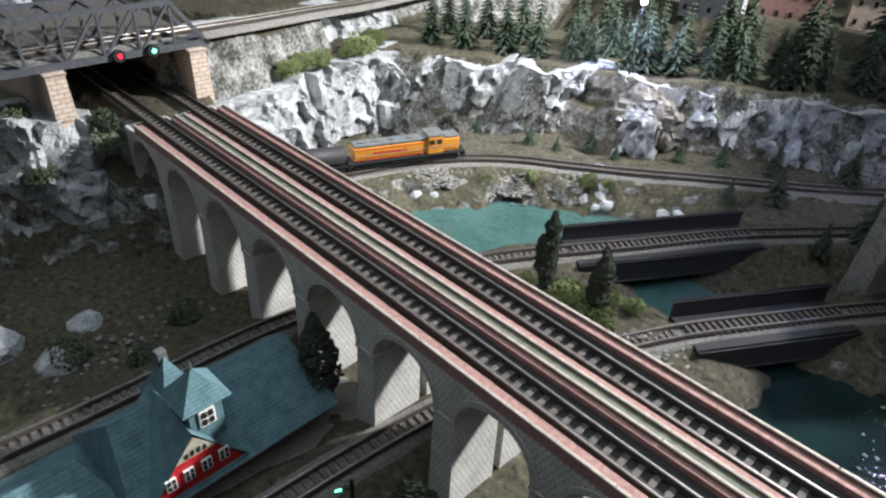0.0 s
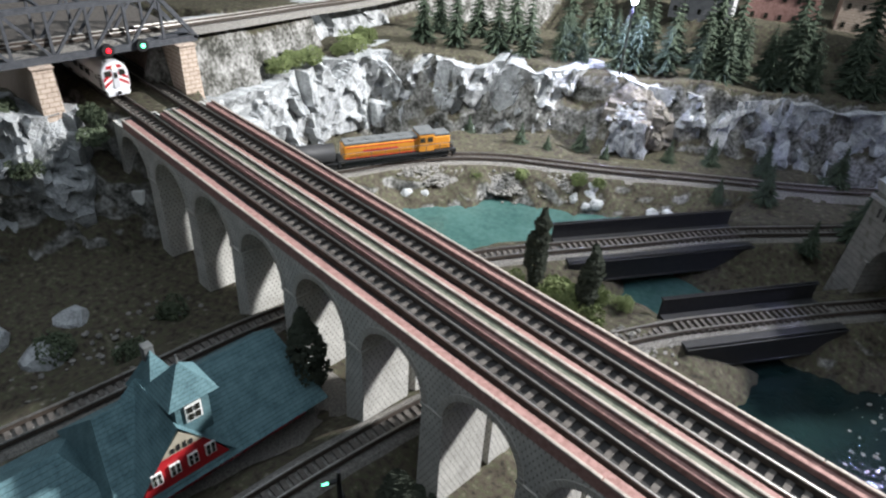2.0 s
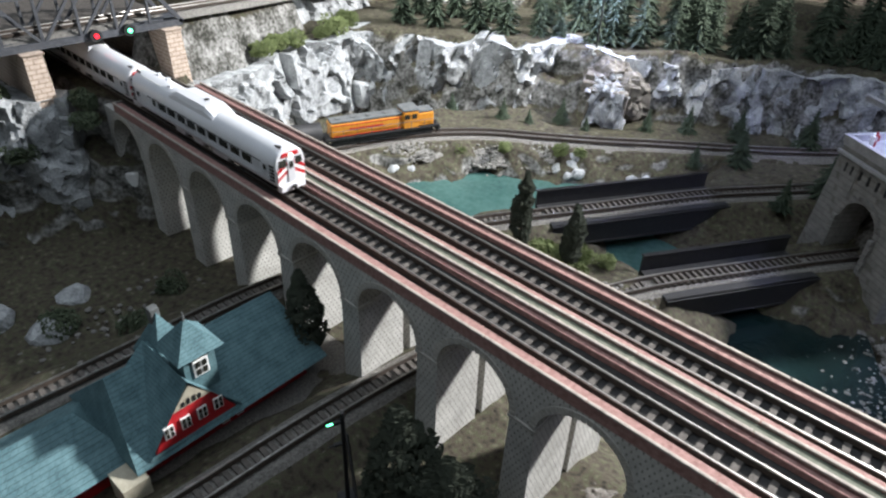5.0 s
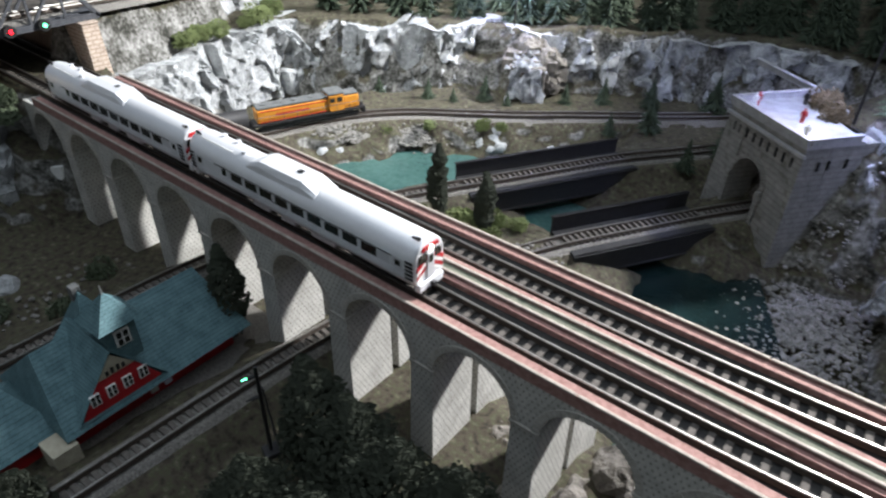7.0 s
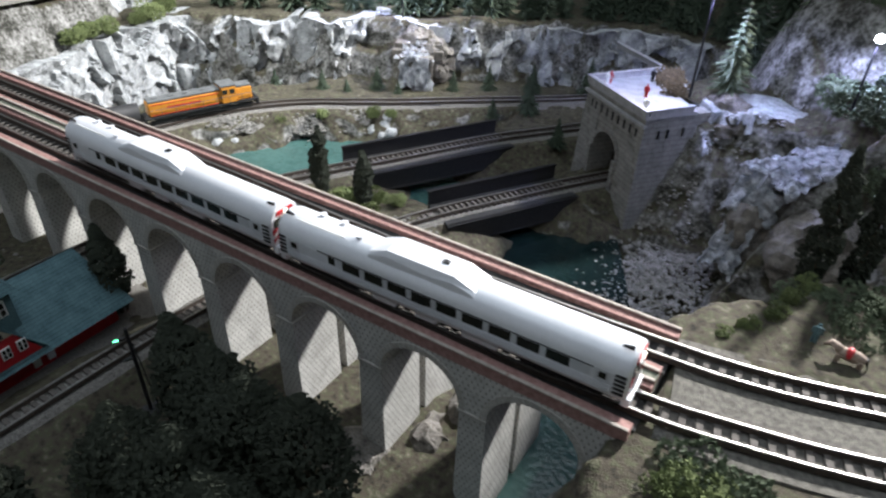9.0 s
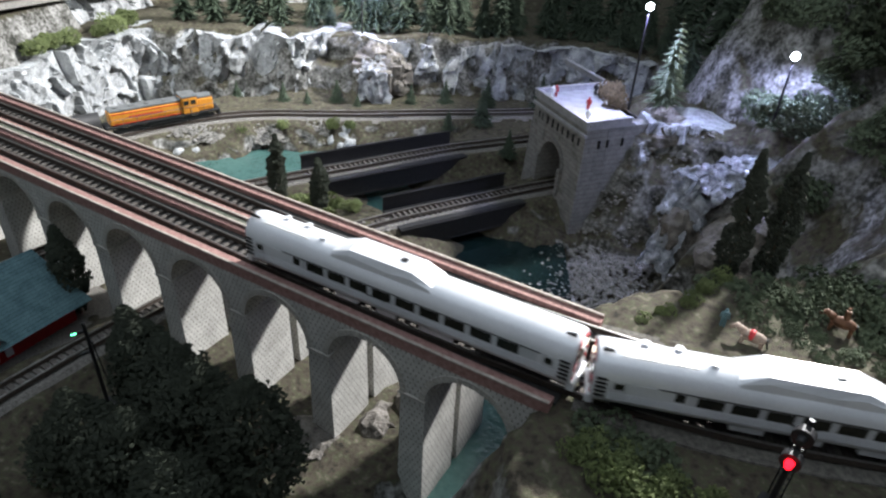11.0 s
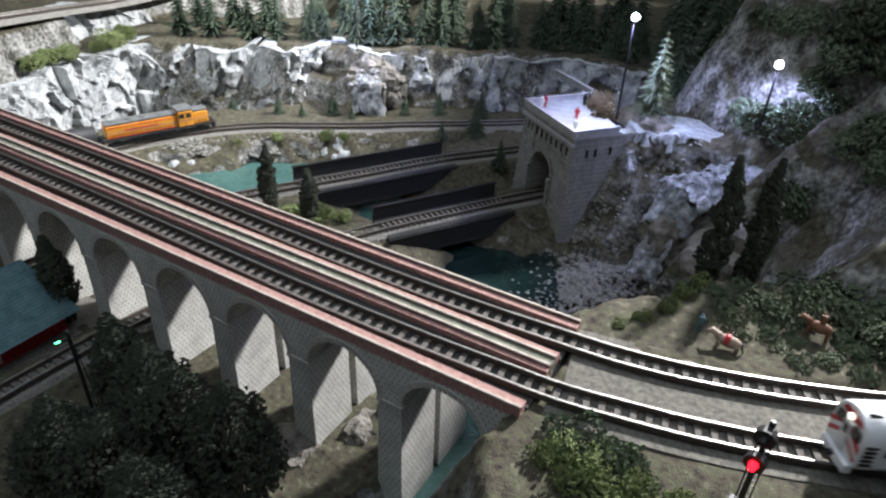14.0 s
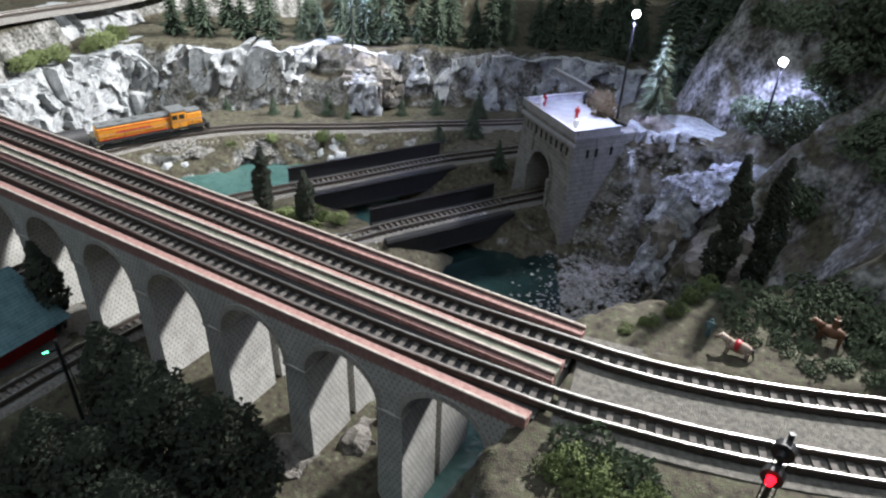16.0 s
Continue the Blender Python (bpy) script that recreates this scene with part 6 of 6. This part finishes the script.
def railcar(label):
    """Local +x is the way it runs; origin at rail height in its middle."""
    ob = thing("railcar", label, "railcar", "railcars")
    H = CAR_L / 2
    bm = bmesh.new()
    stations = [(-H, .90, .984), (-H + .0012, .97, .996), (-H + .004, 1, 1), (H - .004, 1, 1), (H - .0012, .97, .996), (H, .90, .984)]
    rings = []
    for x, kw, kh in stations:
        rings.append([bm.verts.new((x, u * kw, .0062 + (v - .0062) * kh)) for u, v in section(CAR_W)])
    n = len(rings[0])
    for a, b in zip(rings, rings[1:]):
        for k in range(n - 1):
            bm.faces.new((a[k], b[k], b[k + 1], a[k + 1]))
        bm.faces.new((a[n - 1], b[n - 1], b[0], a[0]))
    bm.faces.new(rings[0])
    bm.faces.new(rings[-1][::-1])
    part("body", finish(bm), M["silver"], ob, "", True)
    for p in ob.children[0].data.polygons:
        p.use_smooth = abs(p.normal.x) < 0.5
    # fluted bands above and below the windows
    for s in (-1, 1):
        bm = bmesh.new()
        y = s * CAR_W / 2
        for z in (.0083, .0090, .0097, .0104, .0111):
            box(bm, -H + .006, H - .006, y - .0002, y + .0002, z, z + .00035)
        part("fluting", bm, M["flute"], ob)
        bm = bmesh.new()
        box(bm, -.058, H - .013, y - .00015, y + .00025, .0166, .0171)
        part("window_rail", bm, M["black"], ob, "dark line above the windows")
        bm = bmesh.new()
        box(bm, -.047, H - .014, y - .0001, y + .00012, .0121, .0166)
        part("window_panel", bm, M["flute"], ob)
        # windows
        bmw, first = bmesh.new(), None
        box(bmw, -.0046, .0046, y - .0002, y + .00022, .0120, .0164)
        xs = [-.0500 + .0] + [-.0395 + k * .0118 for k in range(9)]
        for k, x in enumerate(xs):
            if k == 0:
                b1 = bmesh.new()
                box(b1, x - .0018, x + .0018, y - .0002, y + .00022, .0126, .0163)
                part("window", b1, M["glass"], ob)
            elif first is None:
                first = part("window", bmw, M["glass"], ob)
                first.matrix_basis = Matrix.Translation((x, 0, 0))
            else:
                share("window", first, ob, Matrix.Translation((x, 0, 0)))
        # baggage and vestibule doors
        for x, w in ((-.0715, .0030), (H - .0095, .0026)):
            b1 = bmesh.new()
            box(b1, x - w, x + w, y - .0001, y + .0002, .0078, .0172)
            d = part("door", b1, M["flute"], ob)
            b1 = bmesh.new()
            box(b1, x - w * .55, x + w * .55, y + s * .0001 - .0001, y + s * .0002 + .0002, .0132, .0160)
            part("door_window", b1, M["glass"], d)
        b1 = bmesh.new()
        box(b1, -.066, -.0535, y - .0001, y + .0003, .0082, .0168)
        part("baggage_door", b1, M["silver"], ob)
        # name board
        b1 = bmesh.new()
        box(b1, -.012, -.002, y - .0001, y + .0003, .0115, .0121)
        part("number_bars", b1, M["black"], ob)
        # skirt boxes
        for x0, x1 in ((-.030, -.018), (-.008, .002), (.014, .030)):
            b1 = bmesh.new()
            box(b1, x0, x1, y - s * .003 - .0012, y - s * .003 + .0012, .0022, .0062, .0003)
            part("equipment_box", b1, M["flute"], ob)
    # roof dome with radiators
    bm = bmesh.new()
    x0, x1 = -.028, .014
    prof = [(-.0078, .0226), (-.0074, .0262), (-.0060, .0284), (0, .0290), (.0060, .0284), (.0074, .0262), (.0078, .0226)]
    ra = [bm.verts.new((x0 - 0.004, u, v)) for u, v in prof]
    rb = [bm.verts.new((x0 + .005, u, v)) for u, v in prof]
    rm = [bm.verts.new((-.0035, u, v - (.0012 if abs(u) > .006 else 0))) for u, v in prof]
    rm2 = [bm.verts.new((-.0015, u, v - (.0012 if abs(u) > .006 else 0))) for u, v in prof]
    rc = [bm.verts.new((x1 - .005, u, v)) for u, v in prof]
    rd = [bm.verts.new((x1 + 0.004, u, v)) for u, v in prof]
    for r in (ra, rd):
        for v in r:
            v.co.z = .0215 + (v.co.z - .0215) * 0.5
    seq = [ra, rb, rm, rm2, rc, rd]
    for a, b in zip(seq, seq[1:]):
        for k in range(6):
            bm.faces.new((a[k], b[k], b[k + 1], a[k + 1]))
    bm.faces.new(ra)
    bm.faces.new(rd[::-1])
    part("roof_dome", finish(bm), M["silver"], ob, "raised radiator dome")
    bm = bmesh.new()
    box(bm, .000, .0030, -.0012, .0012, .0289, .0294)
    part("exhaust", bm, M["black"], ob)
    for x, y in ((-.052, .003), (-.064, .003), (-.040, -.002)):
        bm = bmesh.new()
        cyl(bm, (x, y, .0254), (x, y, .0272), .0014, .0016, 10)
        part("roof_vent", bm, M["silver"], ob)
    bm = bmesh.new()
    bar(bm, (-.072, -.0052, .0256), (-.046, -.0052, .0256), .0004)
    part("roof_conduit", bm, M["white"], ob)
    # ends: striped fronts
    for s in (-1, 1):
        x = s * H
        def face(name, poly, m, off=.0003):
            b1 = bmesh.new()
            prism(b1, poly, x - .0003, x + s * off if s > 0 else x - off, "x") if s > 0 else prism(b1, poly, x - off, x + .0003, "x")
            return part(name, finish(b1), m, ob)
        for k in (-1, 1):
            # red and white diagonal stripes falling to the outside
            for j, mm in enumerate(("white", "red", "white", "red")):
                z = .0064 + j * .0021
                poly = [(k * .0022, z + .0040), (k * .0084, z), (k * .0084, z + .0021), (k * .0022, z + .0061)]
                face("stripe", poly, M[mm], .0002 + .0001 * j)
            face("end_window", [(k * .0028, .0160), (k * .0072, .0164), (k * .0068, .0200), (k * .0028, .0204)], M["glass"], .0006)
        face("end_door", [(-.0021, .0072), (.0021, .0072), (.0021, .0198), (-.0021, .0198)], M["flute"], .0008)
        face("door_glass", [(-.0012, .0148), (.0012, .0148), (.0012, .0186), (-.0012, .0186)], M["glass"], .0010)
        face("name_panel", [(-.0056, .0216), (.0056, .0216), (.0044, .0236), (-.0044, .0236)], M["red"], .0005)
        b1 = bmesh.new()
        cyl(b1, (x, 0, .0222), (x + s * .0012, 0, .0222), .0013, None, 12)
        part("headlight", b1, M["headglow"], ob)
        # corner steps with black and white chevrons
        for k in (-1, 1):
            for j in range(5):
                b1 = bmesh.new()
                z = .0086 + j * .0020
                y = k * CAR_W / 2
                box(b1, min(x - s * .0052, x - s * .0012), max(x - s * .0052, x - s * .0012), y - .0003, y + .0003, z, z + .0010)
                part("corner_stripe", b1, M["black"], ob)
        b1 = bmesh.new()
        box(b1, min(x - s * .002, x + s * .0014), max(x - s * .002, x + s * .0014), -.0078, .0078, .0022, .0064, .0006)
        part("pilot", b1, M["silver"], ob)
        b1 = bmesh.new()
        box(b1, min(x, x + s * .0034), max(x, x + s * .0034), -.0009, .0009, .0036, .0054)
        part("coupler", b1, M["black"], ob)
        b1 = bmesh.new()
        cyl(b1, (x - s * .006, -.004, .0262), (x - s * .002, -.004, .0266), .0005, .0009, 8)
        part("horn", b1, M["black"], ob)
    for x in (-.056, .056):
        b1 = bmesh.new()
        bogie(b1, x, 0, 2, 0.0165, 0.0029, 0.0050)
        part("truck", b1, M["black"], ob)
    b1 = bmesh.new()
    box(b1, -H + .004, H - .004, -.0070, .0070, .0038, .0064)
    part("underframe", b1, M["black"], ob)
    return ob


lead = railcar("silver stainless railcar with red and white striped ends, leading")
rear = copy_thing(lead, pose(-0.2, 0, 0))
tagged(rear, "silver stainless railcar with red and white striped ends, coupled behind")

# seconds, and how far the train's nose has come along the viaduct
RUN = [(0.0, -0.705), (1.5, -0.600), (3.0, -0.493), (3.5, -0.457), (6.0, -0.259), (7.0, -0.175), (7.5, -0.137), (9.0, -0.005), (12.5, 0.304), (16.0, 0.613)]


def motions():
    path = smooth_path([(x, y, RAIL) for x, y in NEAR_TRACK], 0.004)
    dist = [0.0]
    for a, b in zip(path, path[1:]):
        dist.append(dist[-1] + (b - a).length)
    zero = NEAR_TRACK[0][0]

    def at(s):
        d = s - zero
        i = int(np.clip(np.searchsorted(dist, d) - 1, 0, len(path) - 2))
        return path[i].lerp(path[i + 1], (d - dist[i]) / (dist[i + 1] - dist[i]))

    def nose(t):
        return float(np.interp(t, [r[0] for r in RUN], [r[1] for r in RUN]))

    for car, back in ((lead, CAR_L / 2), (rear, CAR_L * 1.5 + 0.005)):
        rows = []
        for k in range(33):
            t = k * 0.5
            c = nose(t) - back
            a, b = at(c - 0.056), at(c + 0.056)
            m = (a + b) / 2
            rows.append((t, pose(m.x, m.y, m.z, 0, 0, math.degrees(math.atan2(b.y - a.y, b.x - a.x)))))
        walk(car, rows)


motions()
